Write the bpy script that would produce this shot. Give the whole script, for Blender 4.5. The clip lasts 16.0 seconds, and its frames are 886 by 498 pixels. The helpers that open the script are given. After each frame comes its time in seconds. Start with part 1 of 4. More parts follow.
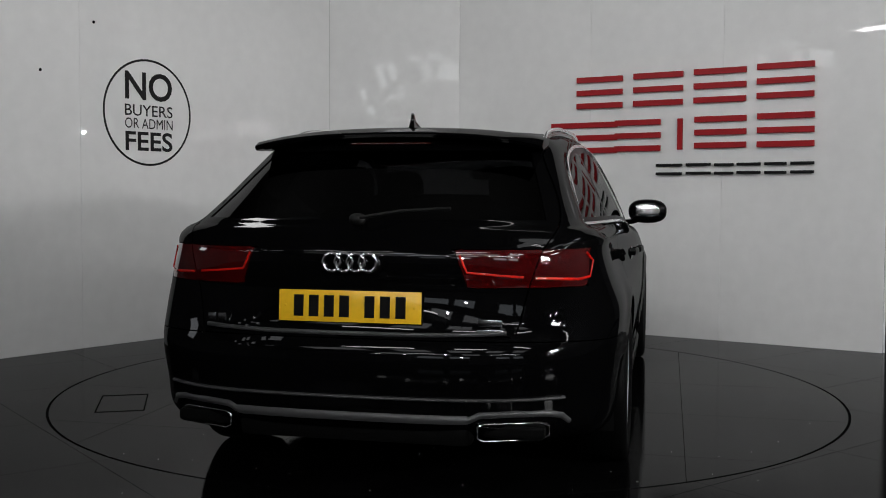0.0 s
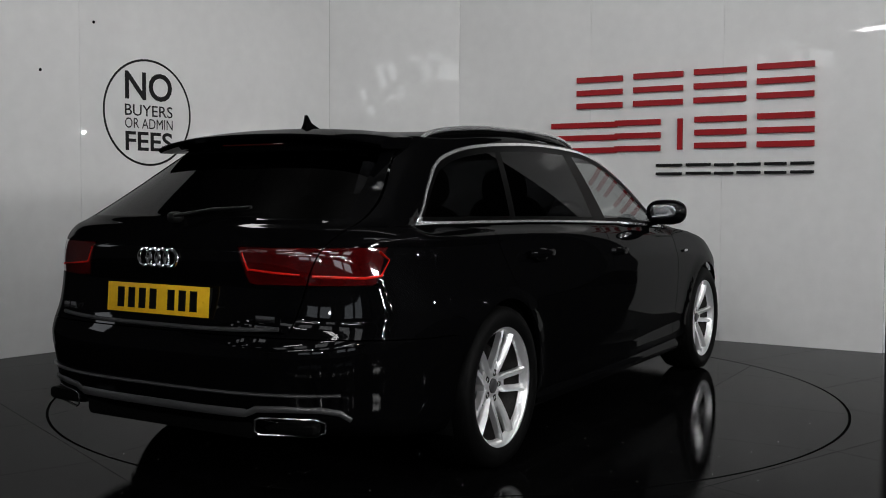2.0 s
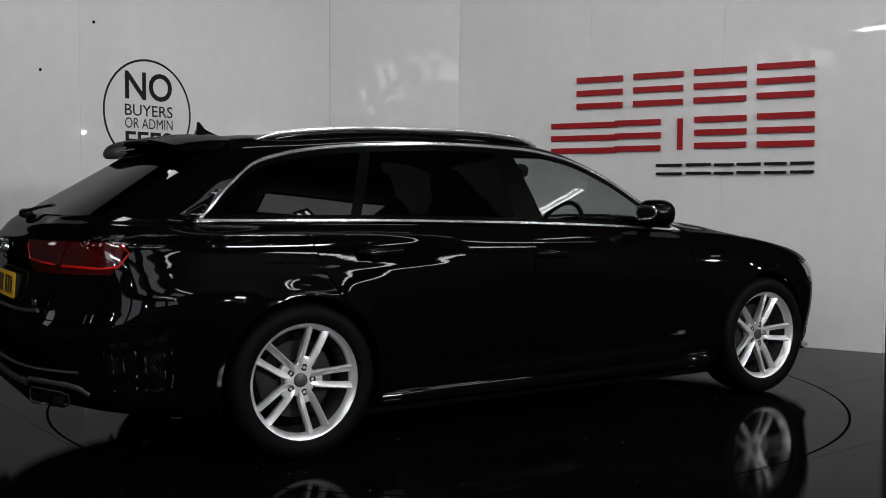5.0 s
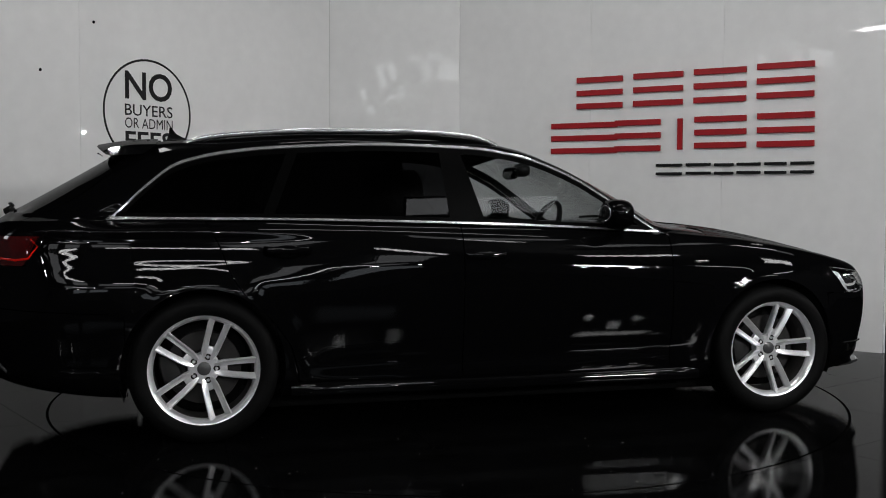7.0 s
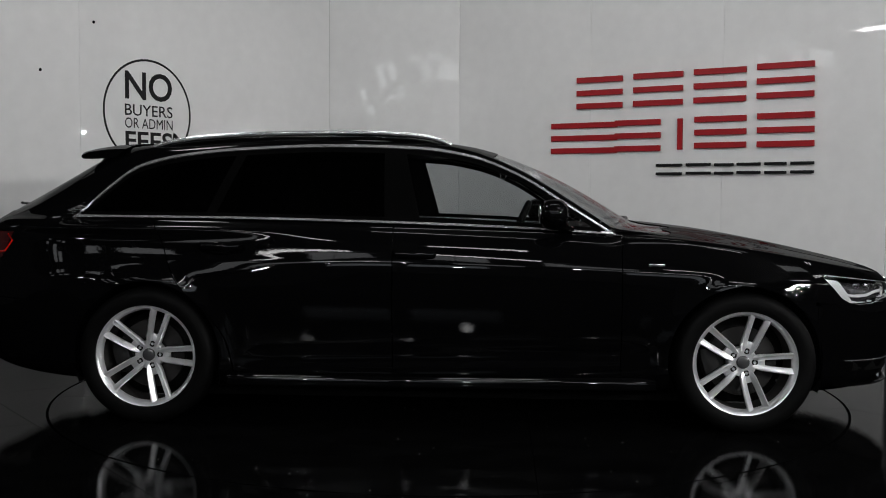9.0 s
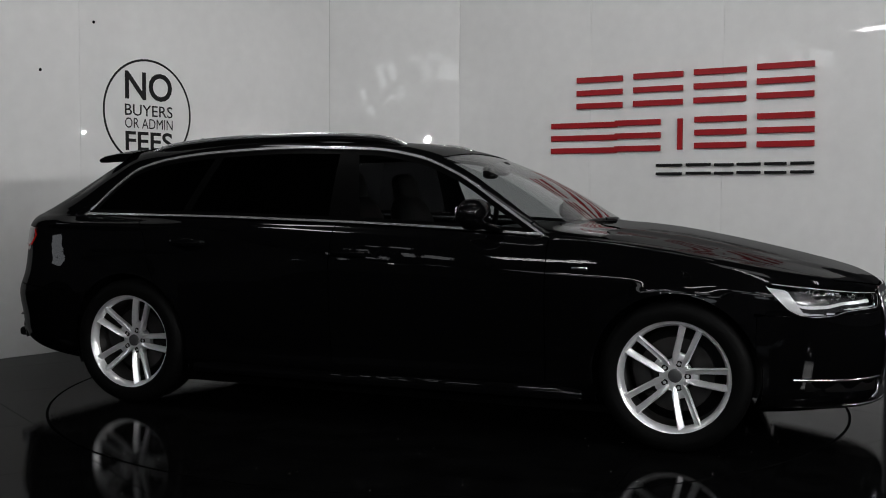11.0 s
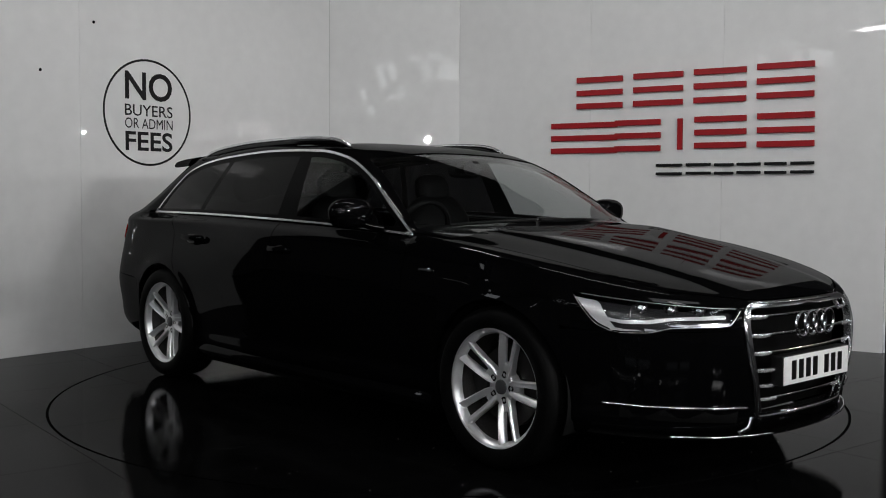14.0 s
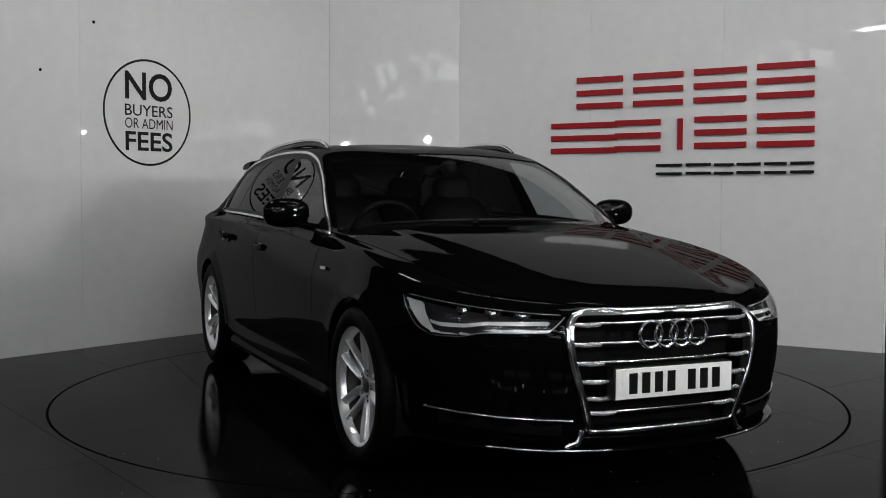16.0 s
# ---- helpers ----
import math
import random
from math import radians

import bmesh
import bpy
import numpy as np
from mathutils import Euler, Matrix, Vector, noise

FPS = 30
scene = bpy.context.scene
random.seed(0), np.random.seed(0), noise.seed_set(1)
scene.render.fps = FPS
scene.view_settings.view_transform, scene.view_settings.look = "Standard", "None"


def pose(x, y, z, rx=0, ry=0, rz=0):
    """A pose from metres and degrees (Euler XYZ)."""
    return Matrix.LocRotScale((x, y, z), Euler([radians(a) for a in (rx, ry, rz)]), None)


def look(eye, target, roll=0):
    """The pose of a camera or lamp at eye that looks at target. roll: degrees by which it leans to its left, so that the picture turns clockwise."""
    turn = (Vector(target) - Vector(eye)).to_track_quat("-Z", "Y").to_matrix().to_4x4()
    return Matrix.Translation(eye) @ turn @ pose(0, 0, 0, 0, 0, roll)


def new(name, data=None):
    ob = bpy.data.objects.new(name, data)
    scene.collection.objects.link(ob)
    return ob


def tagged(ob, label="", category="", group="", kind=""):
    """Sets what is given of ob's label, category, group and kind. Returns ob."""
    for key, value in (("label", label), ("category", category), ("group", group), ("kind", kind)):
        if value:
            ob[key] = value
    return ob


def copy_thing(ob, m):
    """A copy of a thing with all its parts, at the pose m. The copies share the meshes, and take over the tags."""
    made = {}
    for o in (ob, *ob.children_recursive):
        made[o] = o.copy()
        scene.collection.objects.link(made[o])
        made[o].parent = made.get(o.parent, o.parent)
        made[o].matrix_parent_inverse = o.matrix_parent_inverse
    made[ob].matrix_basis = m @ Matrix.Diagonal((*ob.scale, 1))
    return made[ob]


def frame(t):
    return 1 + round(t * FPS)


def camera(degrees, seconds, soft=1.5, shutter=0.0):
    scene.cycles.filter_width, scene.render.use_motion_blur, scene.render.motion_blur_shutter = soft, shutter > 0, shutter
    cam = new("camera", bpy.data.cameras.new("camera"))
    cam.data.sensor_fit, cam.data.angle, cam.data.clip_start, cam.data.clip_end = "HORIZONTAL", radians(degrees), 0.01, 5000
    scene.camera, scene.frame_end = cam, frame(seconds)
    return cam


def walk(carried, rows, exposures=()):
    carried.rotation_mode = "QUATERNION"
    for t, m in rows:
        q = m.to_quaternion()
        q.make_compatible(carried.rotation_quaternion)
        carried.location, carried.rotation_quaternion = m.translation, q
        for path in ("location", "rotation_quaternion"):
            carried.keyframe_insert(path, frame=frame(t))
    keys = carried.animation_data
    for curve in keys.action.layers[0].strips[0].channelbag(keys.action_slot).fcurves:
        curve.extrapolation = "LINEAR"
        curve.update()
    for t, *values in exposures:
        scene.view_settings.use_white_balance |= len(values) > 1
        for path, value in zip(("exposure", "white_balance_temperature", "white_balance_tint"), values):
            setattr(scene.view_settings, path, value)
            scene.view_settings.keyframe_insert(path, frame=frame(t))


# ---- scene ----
cam = camera(47.0, 16.0, soft=1.0)
EYE = (0.0, -6.003, 1.124)
AIM = pose(*EYE, 90 - 2.89, 0, 0.311) @ pose(0, 0, 0, 0, 0, 0.28)
walk(cam, [(0.0, AIM), (16.0, AIM)], exposures=[(0.0, -0.24), (16.0, -0.24)])

# ---- light ----
world = bpy.data.worlds.new("world")
scene.world = world
world.use_nodes = True
world.node_tree.nodes["Background"].inputs[0].default_value = (0.5, 0.52, 0.55, 1)
world.node_tree.nodes["Background"].inputs[1].default_value = 0.005


def lamp(name, at, aim, w, h, power, color=(1, 1, 1)):
    d = bpy.data.lights.new(name, "AREA")
    d.shape, d.size, d.size_y, d.energy, d.color = "RECTANGLE", w, h, power, color
    ob = new(name, d)
    ob.matrix_world = look(at, aim)
    return ob


KEY = [  # place, aim, width, height, power: unseen lights, last two added to brighten the wall
    ((5.7, -6.4, 2.55), (-1.5, 2.0, 1.2), 0.9, 0.35, 175),
    ((-2.3, -0.5, 4.02), (2.4, 1.9, 0.7), 0.9, 0.4, 30),
    ((0.6, -1.2, 3.95), (0.6, 2.9, 1.7), 2.6, 0.3, 40),
]
for at, aim, w, h, power in KEY:
    lamp("unseen_area_light", at, aim, w, h, power)


# ---- materials ----
def material(name, color=(0.5, 0.5, 0.5), rough=0.5, metal=0.0, spec=0.5, coat=0.0, noise_scale=0.0, vary=0.0, bump=0.0, rough_vary=0.0, emit=0.0, bump_scale=None, detail=4.0):
    m = bpy.data.materials.new(name)
    m.use_nodes = True
    nt = m.node_tree
    b = nt.nodes["Principled BSDF"]
    b.inputs["Base Color"].default_value = (*color, 1)
    b.inputs["Roughness"].default_value = rough
    b.inputs["Metallic"].default_value = metal
    b.inputs["Specular IOR Level"].default_value = spec
    b.inputs["Coat Weight"].default_value = coat
    b.inputs["Coat Roughness"].default_value = 0.02
    if emit:
        b.inputs["Emission Color"].default_value = (*color, 1)
        b.inputs["Emission Strength"].default_value = emit
    if noise_scale:
        tc = nt.nodes.new("ShaderNodeTexCoord")
        n1 = nt.nodes.new("ShaderNodeTexNoise")
        n1.inputs["Scale"].default_value = noise_scale
        n1.inputs["Detail"].default_value = detail
        n2 = nt.nodes.new("ShaderNodeTexNoise")
        n2.inputs["Scale"].default_value = noise_scale * 0.12
        n2.inputs["Detail"].default_value = 3.0
        for n in (n1, n2):
            nt.links.new(tc.outputs["Object"], n.inputs["Vector"])
        add = nt.nodes.new("ShaderNodeMath")
        add.operation = "ADD"
        nt.links.new(n1.outputs["Fac"], add.inputs[0])
        nt.links.new(n2.outputs["Fac"], add.inputs[1])
        if vary:
            mr = nt.nodes.new("ShaderNodeMapRange")
            mr.inputs["From Min"].default_value, mr.inputs["From Max"].default_value = 0.7, 1.3
            mr.inputs["To Min"].default_value, mr.inputs["To Max"].default_value = 1 - vary, 1 + vary
            nt.links.new(add.outputs[0], mr.inputs["Value"])
            mul = nt.nodes.new("ShaderNodeVectorMath")
            mul.operation = "SCALE"
            mul.inputs[0].default_value = color
            nt.links.new(mr.outputs[0], mul.inputs["Scale"])
            nt.links.new(mul.outputs[0], b.inputs["Base Color"])
        if rough_vary:
            mr = nt.nodes.new("ShaderNodeMapRange")
            mr.inputs["From Min"].default_value, mr.inputs["From Max"].default_value = 0.7, 1.3
            mr.inputs["To Min"].default_value, mr.inputs["To Max"].default_value = max(0.0, rough - rough_vary), rough + rough_vary
            nt.links.new(add.outputs[0], mr.inputs["Value"])
            nt.links.new(mr.outputs[0], b.inputs["Roughness"])
        if bump:
            bp = nt.nodes.new("ShaderNodeBump")
            bp.inputs["Strength"].default_value = bump
            bp.inputs["Distance"].default_value = 0.01
            src = add
            if bump_scale:
                src = nt.nodes.new("ShaderNodeTexNoise")
                src.inputs["Scale"].default_value = bump_scale
                nt.links.new(tc.outputs["Object"], src.inputs["Vector"])
            nt.links.new(src.outputs[0], bp.inputs["Height"])
            nt.links.new(bp.outputs[0], b.inputs["Normal"])
    return m


def lacquer(name, color, f0, rise):
    """Deep gloss paint: a dark base under a clear coat that mirrors more at a slant, with faint orange peel."""
    m = bpy.data.materials.new(name)
    m.use_nodes = True
    nt = m.node_tree
    nt.nodes.clear()
    out = nt.nodes.new("ShaderNodeOutputMaterial")
    base = nt.nodes.new("ShaderNodeBsdfDiffuse")
    tc = nt.nodes.new("ShaderNodeTexCoord")
    flake = nt.nodes.new("ShaderNodeTexNoise")
    flake.inputs["Scale"].default_value = 900
    vary = nt.nodes.new("ShaderNodeMapRange")
    vary.inputs["To Min"].default_value, vary.inputs["To Max"].default_value = 0.7, 1.3
    tint = nt.nodes.new("ShaderNodeVectorMath")
    tint.operation = "SCALE"
    tint.inputs[0].default_value = color
    peel = nt.nodes.new("ShaderNodeTexNoise")
    peel.inputs["Scale"].default_value = 60
    bump = nt.nodes.new("ShaderNodeBump")
    bump.inputs["Strength"].default_value, bump.inputs["Distance"].default_value = 0.006, 0.01
    gl = nt.nodes.new("ShaderNodeBsdfGlossy")
    gl.inputs["Roughness"].default_value = 0.02
    lw = nt.nodes.new("ShaderNodeLayerWeight")
    lw.inputs["Blend"].default_value = 0.5
    pw = nt.nodes.new("ShaderNodeMath")
    pw.operation = "POWER"
    pw.inputs[1].default_value = 5.0
    fr = nt.nodes.new("ShaderNodeMath")
    fr.operation = "MULTIPLY_ADD"
    fr.inputs[1].default_value, fr.inputs[2].default_value = rise, f0
    mx = nt.nodes.new("ShaderNodeMixShader")
    for a, b in ((tc.outputs["Object"], flake.inputs["Vector"]), (tc.outputs["Object"], peel.inputs["Vector"]), (flake.outputs["Fac"], vary.inputs["Value"]), (vary.outputs[0], tint.inputs["Scale"]),
                 (tint.outputs[0], base.inputs["Color"]), (peel.outputs["Fac"], bump.inputs["Height"]), (bump.outputs[0], gl.inputs["Normal"]), (lw.outputs["Facing"], pw.inputs[0]), (pw.outputs[0], fr.inputs[0]),
                 (fr.outputs[0], mx.inputs[0]), (base.outputs[0], mx.inputs[1]), (gl.outputs[0], mx.inputs[2]), (mx.outputs[0], out.inputs[0])):
        nt.links.new(a, b)
    return m


def glass(name, tint, f0=0.035, rise=0.95):
    m = bpy.data.materials.new(name)
    m.use_nodes = True
    nt = m.node_tree
    nt.nodes.clear()
    out = nt.nodes.new("ShaderNodeOutputMaterial")
    tr = nt.nodes.new("ShaderNodeBsdfTransparent")
    tr.inputs[0].default_value = (*tint, 1)
    gl = nt.nodes.new("ShaderNodeBsdfGlossy")
    gl.inputs["Roughness"].default_value = 0.01
    lw = nt.nodes.new("ShaderNodeLayerWeight")
    lw.inputs["Blend"].default_value = 0.5
    pw = nt.nodes.new("ShaderNodeMath")
    pw.operation = "POWER"
    pw.inputs[1].default_value = 5.0
    fr = nt.nodes.new("ShaderNodeMath")
    fr.operation = "MULTIPLY_ADD"
    fr.inputs[1].default_value, fr.inputs[2].default_value = rise, f0
    nt.links.new(lw.outputs["Facing"], pw.inputs[0])
    nt.links.new(pw.outputs[0], fr.inputs[0])
    mx = nt.nodes.new("ShaderNodeMixShader")
    nt.links.new(fr.outputs[0], mx.inputs[0])
    nt.links.new(tr.outputs[0], mx.inputs[1])
    nt.links.new(gl.outputs[0], mx.inputs[2])
    nt.links.new(mx.outputs[0], out.inputs[0])
    return m


PAINT = lacquer("black_paint", (0.0016, 0.0016, 0.0018), 0.02, 0.30)
GLOSSBLACK = material("gloss_black_plastic", (0.0018, 0.0018, 0.0018), 0.05, spec=0.2, noise_scale=300, vary=0.1)
PILLAR = material("satin_black_pillar", (0.0016, 0.0016, 0.0016), 0.3, spec=0.03, noise_scale=300, vary=0.15)
PLASTIC = material("black_plastic", (0.005, 0.005, 0.005), 0.45, spec=0.25, noise_scale=500, vary=0.2, bump=0.05)
GREYTRIM = material("grey_trim", (0.06, 0.06, 0.062), 0.35, metal=0.3, noise_scale=300, vary=0.1)
RUBBER = material("tyre_rubber", (0.0024, 0.0024, 0.0024), 0.55, spec=0.06, noise_scale=120, vary=0.3, bump=0.1)
CHROME = material("chrome", (0.88, 0.88, 0.89), 0.13, metal=1.0, noise_scale=40, rough_vary=0.03)
TRIM = material("bright_window_trim", (0.82, 0.82, 0.83), 0.2, metal=0.8, noise_scale=60, rough_vary=0.05)
SATIN = material("satin_aluminium", (0.78, 0.78, 0.79), 0.34, metal=1.0, noise_scale=80, rough_vary=0.06)
ALLOY = material("silver_alloy", (0.92, 0.92, 0.93), 0.29, metal=0.75, noise_scale=400, vary=0.03)
# alloy darkened in its colour for the shade inside the wheel
BARREL = material("shade_darkened_alloy", (0.05, 0.048, 0.046), 0.55, metal=0.5, noise_scale=120, vary=0.35)
DISC = material("brake_steel", (0.012, 0.011, 0.0105), 0.5, metal=0.5, noise_scale=200, vary=0.3, bump=0.1)
CALIPER = material("caliper_dark", (0.012, 0.012, 0.012), 0.5, spec=0.2, noise_scale=60, vary=0.2)
TINTED = glass("privacy_glass", (0.015, 0.015, 0.016), 0.022, 0.45)
CLEAR = glass("window_glass", (0.62, 0.64, 0.64))
LENS = glass("clear_lens", (0.93, 0.93, 0.93))
REDLENS = material("red_lens", (0.050, 0.001, 0.0014), 0.05, coat=0.8, noise_scale=60, vary=0.2)
REDDARK = material("unlit_red_lens", (0.02, 0.0005, 0.0005), 0.1, noise_scale=100, vary=0.2)
REDBAR = material("red_reflector", (0.55, 0.010, 0.005), 0.15, coat=1.0, noise_scale=100, vary=0.3)
HEADIN = material("headlamp_housing", (0.02, 0.02, 0.022), 0.2, noise_scale=90, vary=0.2)
GRILLEBLACK = material("grille_black", (0.002, 0.002, 0.002), 0.6, spec=0.06, noise_scale=200, vary=0.2)
HEADTUBE = material("headlamp_light_guide", (0.86, 0.87, 0.89), 0.18, metal=0.3, noise_scale=90, vary=0.05)
CABIN = material("cabin_leather", (0.0035, 0.0035, 0.0035), 0.5, spec=0.15, noise_scale=150, vary=0.3, bump=0.1)
PLATEY = material("plate_yellow", (0.85, 0.50, 0.02), 0.25, noise_scale=50, vary=0.05)
PLATEW = material("plate_white", (0.78, 0.78, 0.76), 0.25, noise_scale=50, vary=0.05)
INK = material("plate_black", (0.004, 0.004, 0.004), 0.5, spec=0.08, noise_scale=80, vary=0.1)
WALL = material("white_gloss_panel", (0.70, 0.70, 0.695), 0.4, spec=0.2, coat=1.0, noise_scale=9, vary=0.04, rough_vary=0.05, bump=0.05, bump_scale=3.2)
WALLCORE = material("panel_joint", (0.72, 0.72, 0.71), 0.5, noise_scale=20, vary=0.1)
FLOOR = material("black_gloss_tile", (0.0022, 0.0022, 0.0023), 0.035, spec=0.023, noise_scale=45, vary=0.55, rough_vary=0.02, bump=0.012, bump_scale=320, detail=8)
GROUT = material("dark_joint", (0.0025, 0.0025, 0.0025), 0.9, spec=0.02, noise_scale=30, vary=0.2)
REDSIGN = material("red_sign_face", (0.30, 0.006, 0.010), 0.4, spec=0.3, noise_scale=25, vary=0.06)
BLACKSIGN = material("black_sign_face", (0.005, 0.005, 0.0055), 0.4, spec=0.2, noise_scale=25, vary=0.1)
DARKWALL = material("showroom_wall", (0.10, 0.10, 0.105), 0.6, noise_scale=6, vary=0.15)
CEILING = material("ceiling_board", (0.07, 0.07, 0.07), 0.8, noise_scale=8, vary=0.2)
GLOW = material("lamp_glow", (1, 1, 1), 0.5, emit=30)
SPOTGLOW = material("spot_glow", (1, 1, 1), 0.5, emit=600)
FLOODGLOW = material("floodlight_glow", (1, 1, 1), 0.5, emit=1100)
DAY = material("window_daylight", (0.86, 0.93, 1.0), 0.5, emit=2.2)
DAYSIDE = material("side_window_daylight", (0.90, 0.94, 1.0), 0.5, emit=4.0)
ROOFLIGHT = material("rooflight_daylight", (0.95, 0.97, 1.0), 0.5, emit=2.6)
ROOFSLIT = material("roof_slit_daylight", (0.95, 0.97, 1.0), 0.5, emit=3.0)
DUST = material("dust", (0.8, 0.8, 0.78), 0.9, noise_scale=90, vary=0.2)


# ---- small helpers ----
def part(name, bm, mat, parent=None, label="", smooth=True, m=None):
    me = bpy.data.meshes.new(name)
    bm.normal_update()
    bm.to_mesh(me)
    bm.free()
    if smooth:
        me.polygons.foreach_set("use_smooth", [True] * len(me.polygons))
        me.set_sharp_from_angle(angle=radians(38))
    me.materials.append(mat)
    ob = new(name, me)
    if parent is not None:
        ob.parent = parent
    if m is not None:
        ob.matrix_basis = m
    if label:
        ob["label"] = label
    return ob


def curve(xs, ys):
    """A smooth monotone cubic through a few keys, flat beyond them."""
    xs, ys = np.array(xs, float), np.array(ys, float)
    h, d = np.diff(xs), np.diff(ys) / np.diff(xs)
    t = np.zeros(len(xs))
    for i in range(1, len(xs) - 1):
        if d[i - 1] * d[i] > 0:
            a, b = 2 * h[i] + h[i - 1], h[i] + 2 * h[i - 1]
            t[i] = (a + b) / (a / d[i - 1] + b / d[i])
    t[0], t[-1] = d[0], d[-1]

    def f(x):
        if x <= xs[0]:
            return float(ys[0])
        if x >= xs[-1]:
            return float(ys[-1])
        i = int(np.searchsorted(xs, x)) - 1
        u = (x - xs[i]) / h[i]
        return float((1 + 2 * u) * (1 - u) ** 2 * ys[i] + u * (1 - u) ** 2 * h[i] * t[i] + u * u * (3 - 2 * u) * ys[i + 1] + u * u * (u - 1) * h[i] * t[i + 1])
    return f


def box(sx, sy, sz, at=(0, 0, 0), bevel=0.0, seg=2, m=None):
    bm = bmesh.new()
    bmesh.ops.create_cube(bm, size=1, matrix=Matrix.Translation(at) @ Matrix.Diagonal((sx, sy, sz, 1)))
    if bevel:
        bmesh.ops.bevel(bm, geom=list(bm.edges), offset=bevel, segments=seg, affect="EDGES", profile=0.6)
    if m is not None:
        bm.transform(m)
    return bm


def merge(*bms):
    out = bmesh.new()
    for b in bms:
        me = bpy.data.meshes.new("scratch")
        b.to_mesh(me)
        out.from_mesh(me)
        b.free()
        bpy.data.meshes.remove(me)
    return out


def lathe(profile, n=64, axis="Y"):
    """A closed ring of (radius, offset along the axis)."""
    bm = bmesh.new()
    rings = []
    for k in range(n):
        a = 2 * math.pi * k / n
        rings.append([bm.verts.new((r * math.cos(a), o, r * math.sin(a)) if axis == "Y" else (r * math.cos(a), r * math.sin(a), o)) for r, o in profile])
    for k in range(n):
        a, b = rings[k], rings[(k + 1) % n]
        for i in range(len(profile) - 1):
            bm.faces.new((a[i], a[i + 1], b[i + 1], b[i]))
    bmesh.ops.recalc_face_normals(bm, faces=bm.faces)
    return bm


def tube(pts, rx, rz=None, n=10, closed=False, up=(0, 0, 1)):
    """A tube of elliptic section along points."""
    rz = rx if rz is None else rz
    bm = bmesh.new()
    pts = [Vector(p) for p in pts]
    rings = []
    for i, p in enumerate(pts):
        a = pts[(i - 1) % len(pts)] if closed or i else p
        b = pts[(i + 1) % len(pts)] if closed or i < len(pts) - 1 else p
        t = (b - a).normalized()
        side = t.cross(Vector(up))
        side = side.normalized() if side.length > 1e-6 else Vector((1, 0, 0))
        u = side.cross(t)
        rings.append([bm.verts.new(p + side * rx * math.cos(2 * math.pi * k / n) + u * rz * math.sin(2 * math.pi * k / n)) for k in range(n)])
    m = len(rings)
    for i in range(m if closed else m - 1):
        a, b = rings[i], rings[(i + 1) % m]
        for k in range(n):
            bm.faces.new((a[k], a[(k + 1) % n], b[(k + 1) % n], b[k]))
    if not closed:
        bm.faces.new(rings[0]), bm.faces.new(rings[-1][::-1])
    bmesh.ops.recalc_face_normals(bm, faces=bm.faces)
    return bm


def blob(sx, sy, sz, at=(0, 0, 0), e=3.0, seg=28):
    """A rounded box (superellipsoid) with half sizes."""
    bm = bmesh.new()
    bmesh.ops.create_uvsphere(bm, u_segments=seg, v_segments=seg // 2, radius=1)
    for v in bm.verts:
        c = v.co
        k = (abs(c.x) ** e + abs(c.y) ** e + abs(c.z) ** e) ** (-1 / e)
        v.co = Vector((c.x * k * sx + at[0], c.y * k * sy + at[1], c.z * k * sz + at[2]))
    return bm


def carve(bm, f):
    """Cuts the faces along f(point) = 0."""
    val = {v: f(v.co) for v in bm.verts}
    for v in val:
        if abs(val[v]) < 1e-5:
            val[v] = 1e-5
    cut = [e for e in bm.edges if (val[e.verts[0]] < 0) != (val[e.verts[1]] < 0)]
    fresh = set()
    for e in cut:
        a, b = e.verts
        fa, fb = val[a], val[b]
        lo, hi = 0.0, 1.0
        pa, pb = a.co.copy(), b.co.copy()
        t = fa / (fa - fb)
        for _ in range(6):
            ft = f(pa.lerp(pb, t))
            if (ft < 0) == (fa < 0):
                lo, fa = t, ft
            else:
                hi, fb = t, ft
            t = lo + (hi - lo) * (fa / (fa - fb) if fa != fb else 0.5)
            t = min(max(t, lo), hi)
        t = min(max(t, 0.002), 0.998)
        _, v = bmesh.utils.edge_split(e, a, t)
        v.co = pa.lerp(pb, t)
        val[v] = 0.0
        fresh.add(v)
    todo = {fc for v in fresh for fc in v.link_faces}
    for fc in todo:
        on = [v for v in fc.verts if v in fresh]
        if len(on) == 2:
            if not any(set(e.verts) == set(on) for e in fc.edges):
                bmesh.utils.face_split(fc, on[0], on[1])
        elif len(on) == 4:
            vs = list(fc.verts)
            order = [v for v in vs if v in fresh]
            nf, _ = bmesh.utils.face_split(fc, order[0], order[1]) if not any(set(e.verts) == {order[0], order[1]} for e in fc.edges) else (None, None)


def pick(bm, faces):
    """A new bmesh of some of the faces."""
    out, made = bmesh.new(), {}
    for fc in faces:
        vs = []
        for v in fc.verts:
            if v not in made:
                made[v] = out.verts.new(v.co)
            vs.append(made[v])
        try:
            out.faces.new(vs)
        except ValueError:
            pass
    return out


def mirrored(bm):
    out = bm.copy()
    for v in out.verts:
        v.co.y = -v.co.y
    bmesh.ops.reverse_faces(out, faces=out.faces)
    return out


def whole(bm):
    out = merge(bm.copy(), mirrored(bm))
    near = [v for v in out.verts if abs(v.co.y) < 0.004]
    bmesh.ops.remove_doubles(out, verts=near, dist=0.009)
    return out


